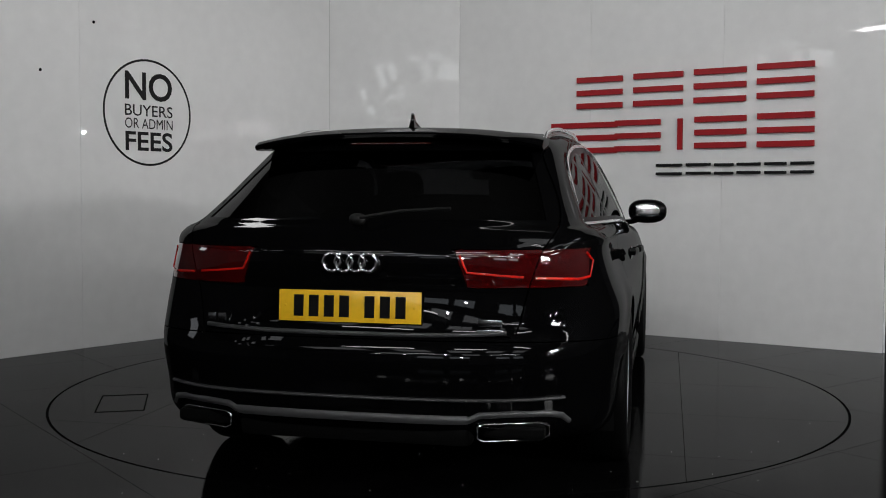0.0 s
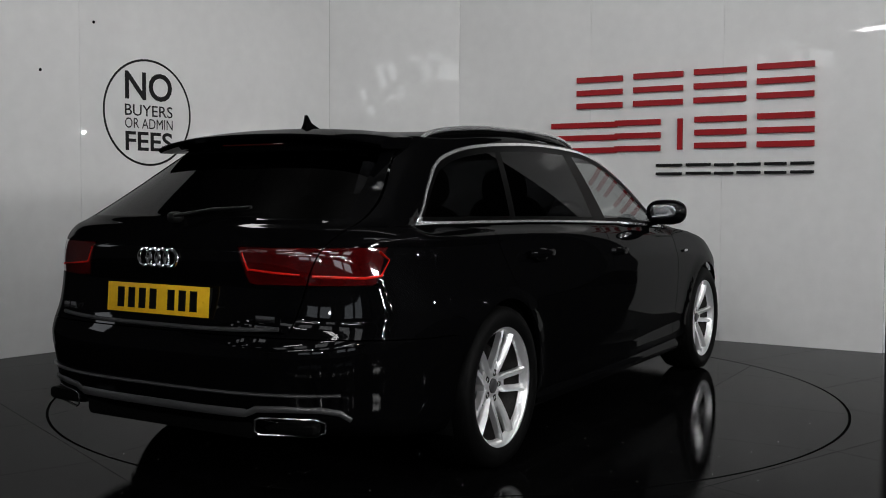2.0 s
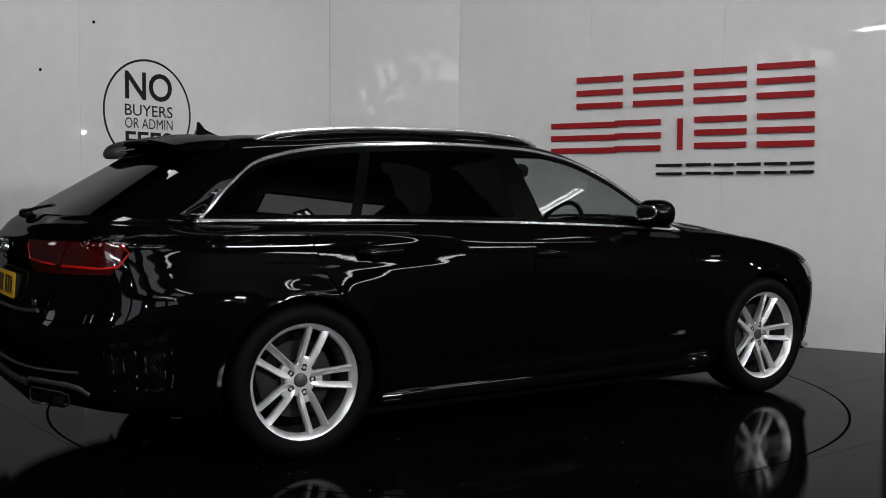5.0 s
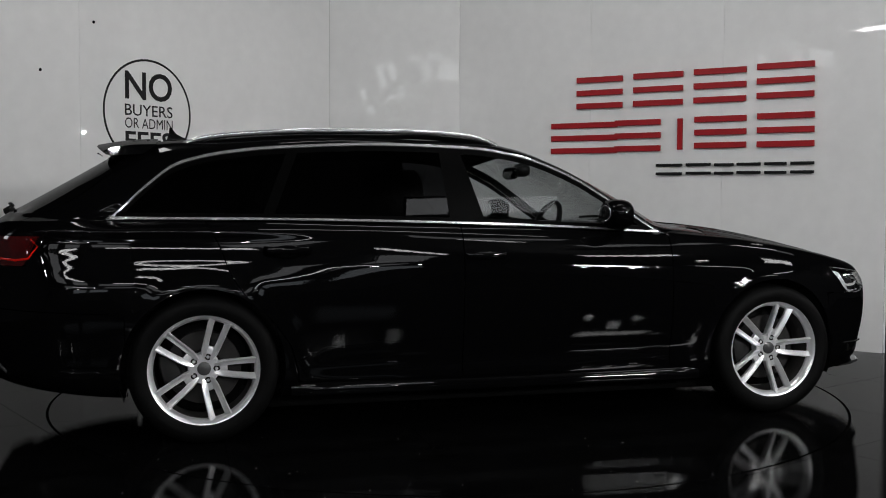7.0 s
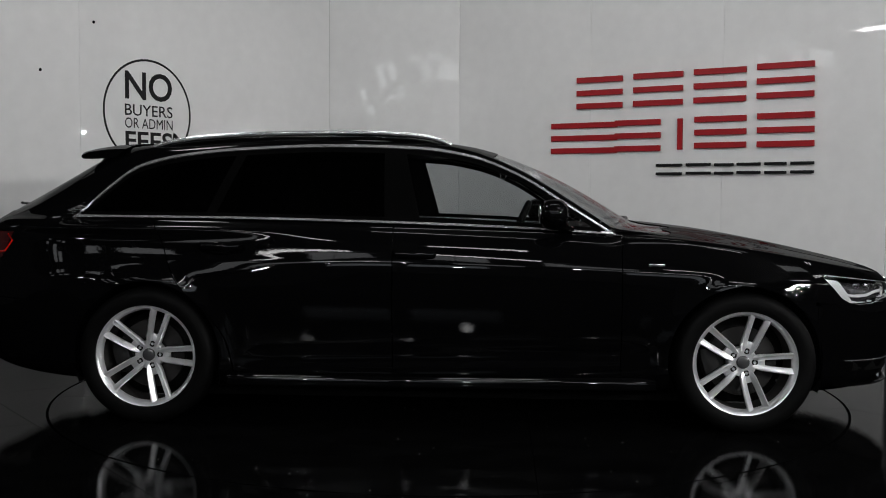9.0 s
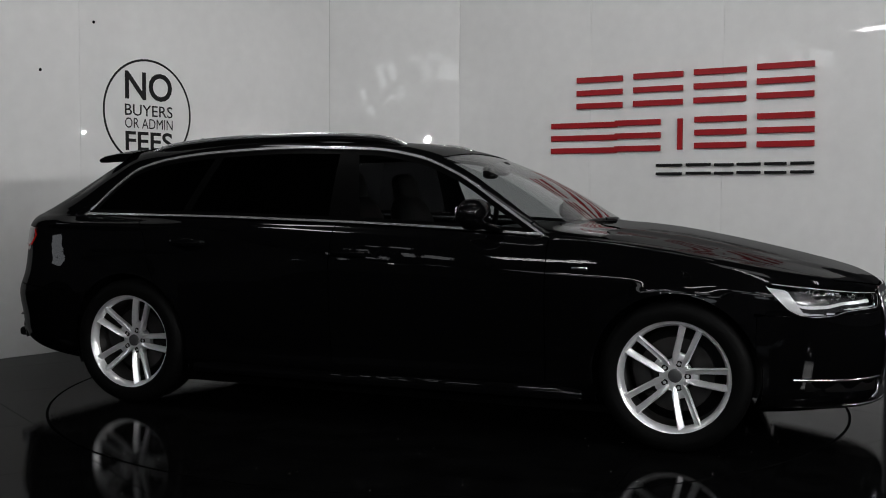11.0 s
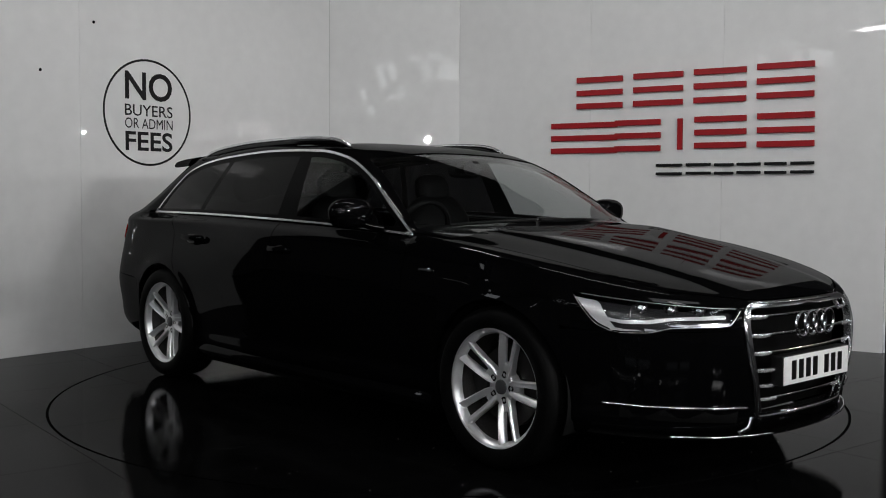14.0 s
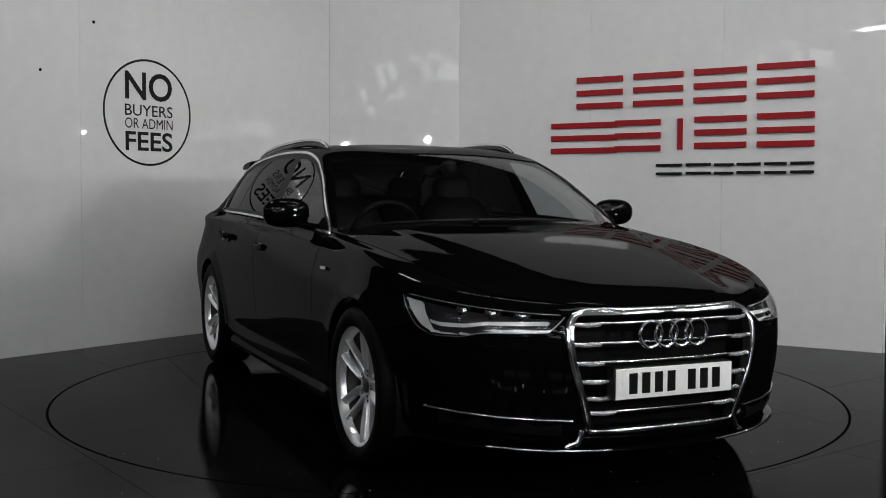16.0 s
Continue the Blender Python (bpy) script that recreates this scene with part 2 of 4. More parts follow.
def rim_in(bm, depth=0.015):
    """Turns the open edges inwards, so that a panel has thickness."""
    bm.normal_update()
    nrm = {v: v.normal.copy() for v in bm.verts}
    edges = [e for e in bm.edges if e.is_boundary]
    made = {}
    for e in edges:
        a, b = e.verts
        lp = e.link_loops[0]
        if lp.vert != a:
            a, b = b, a
        for v in (a, b):
            if v not in made:
                made[v] = bm.verts.new(v.co - nrm[v] * depth)
        try:
            bm.faces.new((b, a, made[a], made[b]))
        except ValueError:
            pass
    return bm


def shifted(bm, d):
    """Moves a surface along its normals."""
    bm.normal_update()
    go = {v: v.normal * d for v in bm.verts}
    for v in go:
        v.co += go[v]
    return bm


# ---- the showroom ----
WALLLINE = [(-3.50, 0.40), (-3.40, 0.53), (-2.69, 1.45), (-1.11, 3.50), (0.09, 3.25), (1.19, 2.64), (2.15, 2.06), (3.18, 1.43)]
TOP = 3.6
wall = tagged(new("wall_back", None), "white glossy panelled wall curving behind the turntable", "wall", kind="structure")
for (ax, ay), (bx, by) in zip(WALLLINE[:-1], WALLLINE[1:]):
    a, b = Vector((ax, ay, 0)), Vector((bx, by, 0))
    run = (b - a).length
    turn = math.atan2(by - ay, bx - ax)
    m = Matrix.Translation((a + b) / 2) @ Matrix.Rotation(turn, 4, "Z")
    part("panel", box(run - 0.0008, 0.03, TOP, (0, 0.015, TOP / 2), 0.0010, 1), WALL, wall, m=m, smooth=False)
    part("joint_strip", box(run + 0.02, 0.02, TOP, (0, 0.045, TOP / 2)), WALLCORE, wall, m=m, smooth=False)
floor_base = part("ground", box(60, 60, 0.2, (0, -4, -0.112)), GROUT, smooth=False)
tagged(floor_base, "dark floor slab below the tiles", "floor", kind="structure")

RING = 2.222


FLOORROOT = tagged(new("floor", None), "black glossy square floor tiles with thin joints", "floor", kind="structure")
TABLE = tagged(new("turntable", None), "round black glossy tiled car turntable set flush in the floor", "turntable")
S = 0.9
tilt = Matrix.Rotation(radians(38), 4, "Z")
FAR = bmesh.new()
for i in range(-19, 20):
    for j in range(-19, 20):
        c = tilt @ Vector((i * S, j * S, 0))
        if abs(c.x) > 7.85 or c.y > 3.35 or c.y < -12.2 or math.hypot(c.x, c.y) < RING - 0.7:
            continue
        if abs(c.x) > 4.6 or c.y < -6.3:  # far from the turntable: joined
            bmesh.ops.create_grid(FAR, x_segments=1, y_segments=1, size=S / 2 - 0.0013, matrix=tilt @ Matrix.Translation((i * S, j * S, 0)))
            continue
        g = bmesh.new()
        bmesh.ops.create_grid(g, x_segments=8, y_segments=8, size=S / 2 - 0.0013, matrix=tilt @ Matrix.Translation((i * S, j * S, 0)))
        lim = RING + 0.004
        if math.hypot(c.x, c.y) < RING + 0.75:
            carve(g, lambda p: math.hypot(p.x, p.y) - lim)
        keep = [fc for fc in g.faces if math.hypot(*fc.calc_center_median().xy) > lim]
        if keep:
            part("tile", rim_in(pick(g, keep), 0.008), FLOOR, FLOORROOT, smooth=False)
        g.free()
tagged(part("far_tiles", rim_in(FAR, 0.008), FLOOR, FLOORROOT, smooth=False), kind="stuff")
for i in range(-3, 4):
    for j in range(-3, 4):
        g = bmesh.new()
        bmesh.ops.create_grid(g, x_segments=8, y_segments=8, size=S / 2 - 0.0013, matrix=Matrix.Translation((i * S, j * S, 0)))
        lim = RING - 0.010
        carve(g, lambda p: math.hypot(p.x, p.y) - lim)
        keep = [fc for fc in g.faces if math.hypot(*fc.calc_center_median().xy) < lim]
        if keep:
            part("tile", rim_in(pick(g, keep), 0.008), FLOOR, TABLE, smooth=False)
        g.free()

# small access hatch let into the turntable
for dx, dy, w, h in ((0, 0.225, 0.25, 0.006), (0, -0.225, 0.25, 0.006), (0.122, 0, 0.006, 0.444), (-0.122, 0, 0.006, 0.444)):
    part("hatch_edge", box(w, h, 0.0016, (dx, dy, 0.0016)), GROUT, TABLE, "dark hatch joint", smooth=False, m=pose(-0.88, 1.62, 0, 0, 0, -64))

# rest of the showroom, behind and above
for nm, sx, sy, at in (("wall_right", 0.2, 18.2, (8.6, -4.0, 2.1)), ("wall_far", 17.4, 0.2, (0, 5.1, 2.1))):
    tagged(part(nm, box(sx, sy, 4.2, at), DARKWALL, smooth=False), "plain dark showroom wall", "wall", kind="structure")
tagged(part("ceiling", box(17.4, 18.4, 0.2, (0, -4.0, 4.3)), CEILING, smooth=False), "dark showroom ceiling", "ceiling", kind="structure")
# side wall with one high bright window
left = tagged(new("wall_left", None), "plain dark showroom wall with one high bright window", "wall", kind="structure")
for sy, sz, y, z in ((18.1, 2.6, -3.95, 1.3), (18.1, 0.4, -3.95, 4.0), (10.7, 1.2, -7.65, 3.2), (6.3, 1.2, 1.97, 3.2)):
    part("wall_piece", box(0.2, sy, sz, (-8.6, y, z)), DARKWALL, left, smooth=False)
window = tagged(new("window_1", None), "high bright daylit side window with a dark frame", "window", kind="structure")
part("pane", box(0.02, 1.05, 1.18, (-8.64, -1.74, 3.2)), DAYSIDE, window, smooth=False)
for y in (-2.27, -1.20):
    part("window_frame", box(0.08, 0.05, 1.2, (-8.6, y, 3.2)), GROUT, window, smooth=False)

# glazed shopfront behind the camera: piers, sill and head around panes
front = tagged(new("wall_front", None), "glazed showroom front with dark mullions", "wall", kind="structure")
part("plinth", box(17.4, 0.2, 2.4, (0, -13.0, 1.2)), DARKWALL, front, smooth=False)
part("header", box(17.4, 0.2, 0.7, (0, -13.0, 3.85)), DARKWALL, front, smooth=False)
for k in range(9):
    part("mullion", box(0.34, 0.2, 1.1, (-8 + 2 * k, -13.0, 2.95)), DARKWALL, front, smooth=False)
for k in range(8):
    if k in (2, 3, 5, 6):
        part("pane", box(1.6, 0.02, 1.1, (-7 + 2 * k, -13.06, 2.95)), DAY, front, smooth=False)
    else:
        part("shutter", box(1.64, 0.03, 1.1, (-7 + 2 * k, -13.0, 2.95)), DARKWALL, front, smooth=False)


def strip_light(at, turn, length):
    root = tagged(new("strip_light", None), "white twin tube light hanging under the ceiling", "lamp", group="strip lights")
    root.matrix_world = pose(*at, 0, 0, turn)
    part("housing", box(length, 0.24, 0.05, (0, 0, 0.03), 0.01), DARKWALL, root)
    for sy in (-1, 1):
        part("tube", tube([(-length / 2 + 0.03, sy * 0.06, -0.014), (length / 2 - 0.03, sy * 0.06, -0.014)], 0.02, n=12), GLOW, root, "glowing white tube")
    for sx in (-1, 1):
        part("hanger", box(0.01, 0.01, 4.2 - at[2] - 0.05, (sx * length * 0.35, 0, (4.2 - at[2]) / 2 + 0.025)), DARKWALL, root)


for at, turn, length in (
        ((2.25, -3.40, 3.75), -23, 1.1), ((4.30, -1.00, 3.75), 107, 1.0), ((-2.4, -5.3, 3.75), 0, 1.2), ((0.0, -5.6, 3.75), 0, 1.2),
        ((-2.8, -7.4, 3.75), 0, 1.5), ((0.0, -7.4, 3.75), 0, 1.5), ((2.8, -7.0, 3.75), -15, 1.5), ((-2.8, -10.4, 3.75), 0, 1.5), ((2.8, -10.4, 3.75), 0, 1.5),
        ((5.4, -2.6, 3.75), 72, 1.4), ((6.8, -3.4, 3.75), 72, 1.4), ((5.2, -5.0, 3.75), 72, 1.4), ((7.4, -5.4, 3.75), 72, 1.4)):
    strip_light(at, turn, length)


def spot_light(at, r, mat=SPOTGLOW, goal=(0.2, 2, 1), deep=0.012):
    root = tagged(new("spot_light", None), "small bright white spotlight hanging from the ceiling", "lamp", group="spotlights")
    root.matrix_world = Matrix.Translation(at)
    aim = look((0, 0, 0), Vector(goal) - Vector(at))
    part("can", lathe([(0.001, deep + 0.15), (r, deep + 0.145), (r * 1.2, deep + 0.09), (r * 1.2, 0.0), (r, 0.0), (r, deep)], 24, "Z"), DARKWALL, root, m=aim)
    bm = bmesh.new()
    bmesh.ops.create_circle(bm, cap_ends=True, segments=24, radius=r * 0.97, matrix=Matrix.Translation((0, 0, deep)))
    bmesh.ops.reverse_faces(bm, faces=bm.faces)
    part("lens", bm, mat, root, m=aim)
    part("stem", box(0.015, 0.015, 4.2 - at[2], (0, 0.06, (4.2 - at[2]) / 2)), DARKWALL, root)


spot_light((-3.95, -4.85, 2.16), 0.06, goal=(-0.19, 3.31, 1.65), deep=0.33)
spot_light((-5.36, -4.37, 2.08), 0.05, goal=(-0.96, 3.47, 1.62), deep=0.28)
for x, y, z, r in ((6.60, -0.74, 2.24, 0.065), (6.28, 0.70, 2.11, 0.025), (6.60, -8.11, 2.23, 0.035), (6.60, -7.51, 2.45, 0.04), (6.60, -7.10, 1.93, 0.03),
                   (5.36, -5.6, 2.06, 0.03), (5.30, -5.1, 2.28, 0.03), (-0.35, -6.9, 1.62, 0.05), (2.6, -8.2, 2.6, 0.04), (-2.6, -8.4, 2.6, 0.04), (1.2, -9.5, 3.2, 0.05), (-1.4, -9.5, 3.2, 0.05), (3.9, -9.2, 3.0, 0.04), (-3.9, -9.6, 3.0, 0.04)):
    spot_light((x, y, z), r, FLOODGLOW if x == 6.60 else SPOTGLOW)


def rooflight(at, turn, tilt, length, width, mat=ROOFLIGHT, roll=0.0):
    root = tagged(new("rooflight", None), "pale daylit roof panel in a thin dark frame", "rooflight", group="rooflights")
    root.matrix_world = pose(*at, 0, 0, turn) @ pose(0, 0, 0, tilt, 0, 0) @ pose(0, 0, 0, 0, 0, roll)
    part("pane", box(length, width, 0.01, (0, 0, 0)), mat, root, smooth=False)
    for sy in (-1, 1):
        part("frame", box(length + 0.06, 0.03, 0.04, (0, sy * (width / 2 + 0.015), 0)), DARKWALL, root, smooth=False)
        part("frame", box(0.03, width, 0.04, (sy * (length / 2 + 0.015), 0, 0)), DARKWALL, root, smooth=False)
    part("hanger", box(0.02, 0.02, 4.25 - at[2], (0, 0, 0)), DARKWALL, root, smooth=False, m=pose(0, 0, 0, 0, 0, -roll) @ pose(0, 0, 0, -tilt, 0, 0) @ pose(0, 0, (4.25 - at[2]) / 2, 0, 0, 0))


# three beside the turntable, two rows behind the camera, and a scatter of small upright ones far to one side
rooflight((2.1, -3.1, 4.0), 22, 0, 1.7, 0.55)
rooflight((4.5, -3.7, 4.0), 62, 0, 1.5, 0.5)
rooflight((6.2, -1.9, 4.0), 62, 0, 1.2, 0.5)
for x in (-4.6, -2.6, -0.6, 1.4, 3.4):
    rooflight((x, -8.9, 4.0), 0, 12, 1.2, 0.9)
    rooflight((x + 0.5, -11.2, 3.9), 0, 12, 1.2, 0.9)
for x, y, z, w, h in ((-3.99, -4.36, 3.54, 0.20, 0.09), (-3.64, -4.47, 3.57, 0.27, 0.13), (-6.25, -1.30, 3.53, 0.15, 0.25), (-6.61, -1.53, 3.22, 0.12, 0.20), (-3.79, -5.37, 3.42, 0.36, 0.27), (-4.15, -5.25, 3.41, 0.15, 0.33),
                      (-4.77, -5.04, 3.44, 0.14, 0.35), (-4.95, -4.98, 3.34, 0.13, 0.42), (-4.82, -5.57, 3.12, 0.12, 0.26), (-5.00, -5.51, 3.03, 0.19, 0.11), (-5.27, -4.89, 3.01, 0.11, 0.21), (-5.40, -5.38, 2.78, 0.15, 0.17),
                      (-4.11, -5.83, 2.72, 0.30, 0.05), (-6.54, -1.12, 2.56, 0.21, 0.05)):
    rooflight((x, y, z), -25 if y < -4 else -55, 78, w, h, ROOFSLIT, 11 if h > w else -7)


# ---- writing on the wall ----
def on_wall(k, u, z, out=0.0):
    """A pose on wall panel k, u metres along it, z up, facing the room."""
    (ax, ay), (bx, by) = WALLLINE[k], WALLLINE[k + 1]
    turn = math.atan2(by - ay, bx - ax)
    d = Vector((math.cos(turn), math.sin(turn), 0))
    n = Vector((d.y, -d.x, 0))
    return Matrix.Translation(Vector((ax, ay, 0)) + d * u + n * out + Vector((0, 0, z))) @ Matrix.Rotation(turn, 4, "Z") @ Matrix.Rotation(radians(90), 4, "X")


def lettering(word, width, height, bold):
    c = bpy.data.curves.new("lettering", "FONT")
    c.body, c.align_x, c.align_y, c.extrude, c.offset = word, "CENTER", "CENTER", 0.0, bold
    c.resolution_u = 4
    ob = bpy.data.objects.new("lettering", c)
    scene.collection.objects.link(ob)
    me = bpy.data.meshes.new_from_object(ob.evaluated_get(bpy.context.evaluated_depsgraph_get()))
    bpy.data.objects.remove(ob)
    bm = bmesh.new()
    bm.from_mesh(me)
    xs, ys = [v.co.x for v in bm.verts], [v.co.y for v in bm.verts]
    kx, ky = width / (max(xs) - min(xs)), height / (max(ys) - min(ys))
    cx, cy = (max(xs) + min(xs)) / 2, (max(ys) + min(ys)) / 2
    for v in bm.verts:
        v.co = Vector(((v.co.x - cx) * kx, (v.co.y - cy) * ky, 0))
    return bm


NOTICE = tagged(new("wall_notice", None), "round black outlined notice lettered on the white wall", "sign")
NK, NU = 2, 0.595
ring = [(0.395 * math.cos(a), 0.402 * math.sin(a), 0) for a in np.linspace(0, 2 * math.pi, 97)[:-1]]
part("outline", tube(ring, 0.0085, 0.003, 8, closed=True), BLACKSIGN, NOTICE, "black circle line", m=on_wall(NK, 0.590, 1.768, 0.002))
for word, z, w, h, bold in (("NO", 1.969, 0.432, 0.217, 0.018), ("BUYERS", 1.782, 0.438, 0.087, 0.006), ("OR ADMIN", 1.682, 0.438, 0.079, 0.0), ("FEES", 1.546, 0.433, 0.149, 0.018)):
    part("lettering", lettering(word, w, h, bold), BLACKSIGN, NOTICE, "black capital lettering", smooth=False, m=on_wall(NK, NU, z, 0.004))


SIGN = tagged(new("wall_sign", None), "large raised red and black sign on the white wall", "sign")
def bars(k, u, z, w, h, rows, thick, mat):
    """A block of plain bars in place of a letter of that size."""
    for i in range(rows):
        zz = z + (h - thick) * (0.5 - i / max(rows - 1, 1)) if rows > 1 else z
        part("sign_bar", box(w, thick, 0.022, (0, 0, 0), 0.002, 1), mat, SIGN, "red sign bar" if mat is REDSIGN else "black sign bar", smooth=False, m=on_wall(k, u, zz, 0.019))
        for su in (-0.3, 0.3) if w > 0.1 else (0.0,):
            part("stand_off", box(0.010, 0.010, 0.010, (su * w, 0, 0)), mat, SIGN, smooth=False, m=on_wall(k, u, zz, 0.004))


for k, u, z, w, h in ((5, 0.088, 2.007, 0.41, 0.263), (5, 0.595, 2.011, 0.418, 0.268), (5, 1.099, 2.016, 0.415, 0.268), (6, 0.479, 2.028, 0.426, 0.268), (5, -0.05, 1.632, 0.60, 0.258),
                      (5, 0.426, 1.64, 0.394, 0.258), (5, 1.108, 1.65, 0.411, 0.252), (6, 0.487, 1.653, 0.426, 0.261)):
    bars(k, u, z, w, h, 3, 0.046, REDSIGN)
bars(5, 0.785, 1.642, 0.042, 0.25, 1, 0.25, REDSIGN)
for k, u, z, w, h in ((5, 0.698, 1.36, 0.217, 0.091), (5, 0.939, 1.363, 0.201, 0.09), (6, 0.021, 1.36, 0.152, 0.088), (6, 0.214, 1.363, 0.183, 0.087), (6, 0.418, 1.363, 0.165, 0.09), (6, 0.616, 1.365, 0.173, 0.089)):
    bars(k, u, z, w, h, 2, 0.022, BLACKSIGN)



for k, u, z in ((1, 0.852, 2.01), (2, 0.12, 2.40)):
    part("screw_head", lathe([(0.0001, 0.003), (0.010, 0.002), (0.012, 0.0)], 12, "Z"), GROUT, wall, "small dark screw head", m=on_wall(k, u, z, 0.0))
rng = random.Random(5)
bm = bmesh.new()
for _ in range(230):
    x, y = rng.uniform(-2.6, 2.6), -3.6 + 3.4 * rng.random() ** 1.5
    r = rng.uniform(0.0015, 0.0042)
    a = rng.uniform(0, 3.1)
    vs = [bm.verts.new((x + r * math.cos(a + q) * rng.uniform(0.6, 1.2), y + r * math.sin(a + q), 0.0008 + 0.001 * (i % 2))) for i, q in enumerate((0, 1.6, 3.1, 4.7))]
    bm.faces.new(vs)
tagged(part("dust_specks", bm, DUST, smooth=False), "pale dust specks scattered on the floor", "dust", kind="stuff")
# ---- the estate car ----
HALFBASE, TRACK, AXLE = 1.456, 0.81, 0.338
CAR = tagged(new("estate_car", None), "glossy black estate car with silver five-twin-spoke alloy wheels", "car")

# Each loop runs round the car at one height, from the nose to the tail: front x, front corner x, rear corner x, rear x,
# half widths (rear corner, middle, front corner), heights (rear, rear corner, middle, front corner, front), squareness front and rear.
LOOPS = [
    (2.14, 1.35, -1.75, -2.30, (0.74, 0.78, 0.74), (0.27, 0.20, 0.16, 0.17, 0.18), 2.6, 3.2),
    (2.27, 1.40, -1.75, -2.42, (0.84, 0.865, 0.84), (0.285, 0.215, 0.185, 0.19, 0.195), 2.6, 3.2),
    (2.325, 1.42, -1.75, -2.485, (0.885, 0.900, 0.885), (0.33, 0.28, 0.245, 0.25, 0.245), 2.6, 3.2),
    (2.352, 1.42, -1.75, -2.515, (0.905, 0.912, 0.905), (0.44, 0.42, 0.40, 0.38, 0.35), 2.6, 3.1),
    (2.370, 1.42, -1.75, -2.528, (0.922, 0.930, 0.922), (0.57, 0.575, 0.57, 0.53, 0.47), 2.6, 3.1),
    (2.370, 1.42, -1.75, -2.490, (0.925, 0.936, 0.926), (0.68, 0.71, 0.70, 0.66, 0.57), 2.6, 2.95),
    (2.360, 1.42, -1.75, -2.464, (0.895, 0.937, 0.922), (0.80, 0.805, 0.785, 0.745, 0.64), 2.6, 3.2),
    (2.348, 1.40, -1.75, -2.476, (0.880, 0.930, 0.912), (0.86, 0.85, 0.83, 0.785, 0.675), 2.6, 3.2),
    (2.322, 1.30, -1.75, -2.474, (0.862, 0.910, 0.885), (0.935, 0.925, 0.905, 0.875, 0.722), 2.6, 3.2),
    (2.240, 1.10, -1.75, -2.440, (0.865, 0.885, 0.865), (0.975, 0.972, 0.955, 0.924, 0.760), 2.6, 3.2),
    (1.85, 0.90, -1.78, -2.415, (0.832, 0.862, 0.845), (1.005, 1.005, 0.985, 0.948, 0.859), 2.6, 3.2),
    (1.40, 0.72, -1.76, -2.390, (0.800, 0.848, 0.83), (1.025, 1.020, 1.002, 0.963, 0.946), 2.9, 3.2),
    (1.00, 0.55, -1.73, -2.365, (0.778, 0.837, 0.815), (1.045, 1.04, 1.02, 0.990, 1.000), 3.0, 3.2),
    (0.953, 0.516, -1.71, -2.335, (0.768, 0.827, 0.804), (1.062, 1.056, 1.040, 1.010, 1.025), 3.0, 3.2),
    (0.765, 0.385, -1.62, -2.20, (0.730, 0.785, 0.755), (1.14, 1.13, 1.13, 1.10, 1.140), 3.0, 3.2),
    (0.505, 0.17, -1.50, -2.03, (0.682, 0.725, 0.695), (1.24, 1.24, 1.25, 1.22, 1.275), 3.0, 3.2),
    (0.23, -0.09, -1.38, -1.88, (0.628, 0.655, 0.63), (1.332, 1.352, 1.378, 1.345, 1.376), 3.0, 3.2),
    (0.07, -0.20, -1.34, -1.84, (0.578, 0.60, 0.575), (1.366, 1.390, 1.415, 1.390, 1.408), 3.0, 3.2),
    (-0.15, -0.42, -1.15, -1.70, (0.40, 0.42, 0.40), (1.396, 1.422, 1.445, 1.424, 1.430), 3.0, 3.2),
    (-0.45, -0.62, -1.00, -1.40, (0.001, 0.001, 0.001), (1.430, 1.445, 1.455, 1.450, 1.449), 3.0, 3.0),
]
NF, NS, NR, SUB = 30, 84, 30, 7


def loop_points(row):
    xf, xcf, xcr, xr, ws, zs, nf, nr = row
    mid = (xcf + xcr) / 2
    wide = curve([xr, xcr, mid, xcf, xf], [ws[0] - 0.004, ws[0], ws[1], ws[2], ws[2] - 0.004])
    high = curve([xr, xcr, mid, xcf, xf], zs)
    pts = []
    for i in range(NF):
        th = math.pi / 2 * (i / NF) ** 1.15
        x = xcf + (xf - xcf) * math.cos(th) ** (2 / nf)
        pts.append((x, wide(x) * math.sin(th) ** (2 / nf), high(x)))
    for i in range(NS):
        x = xcf + (xcr - xcf) * i / NS
        pts.append((x, wide(x), high(x)))
    for i in range(NR + 1):
        th = math.pi / 2 * (1 - (1 - i / NR) ** 1.15)
        c = max(0.0, math.cos(th))
        x = xcr + (xr - xcr) * math.sin(th) ** (2 / nr)
        pts.append((x, wide(x) * c ** (2 / nr), high(x)))
    return np.array(pts)


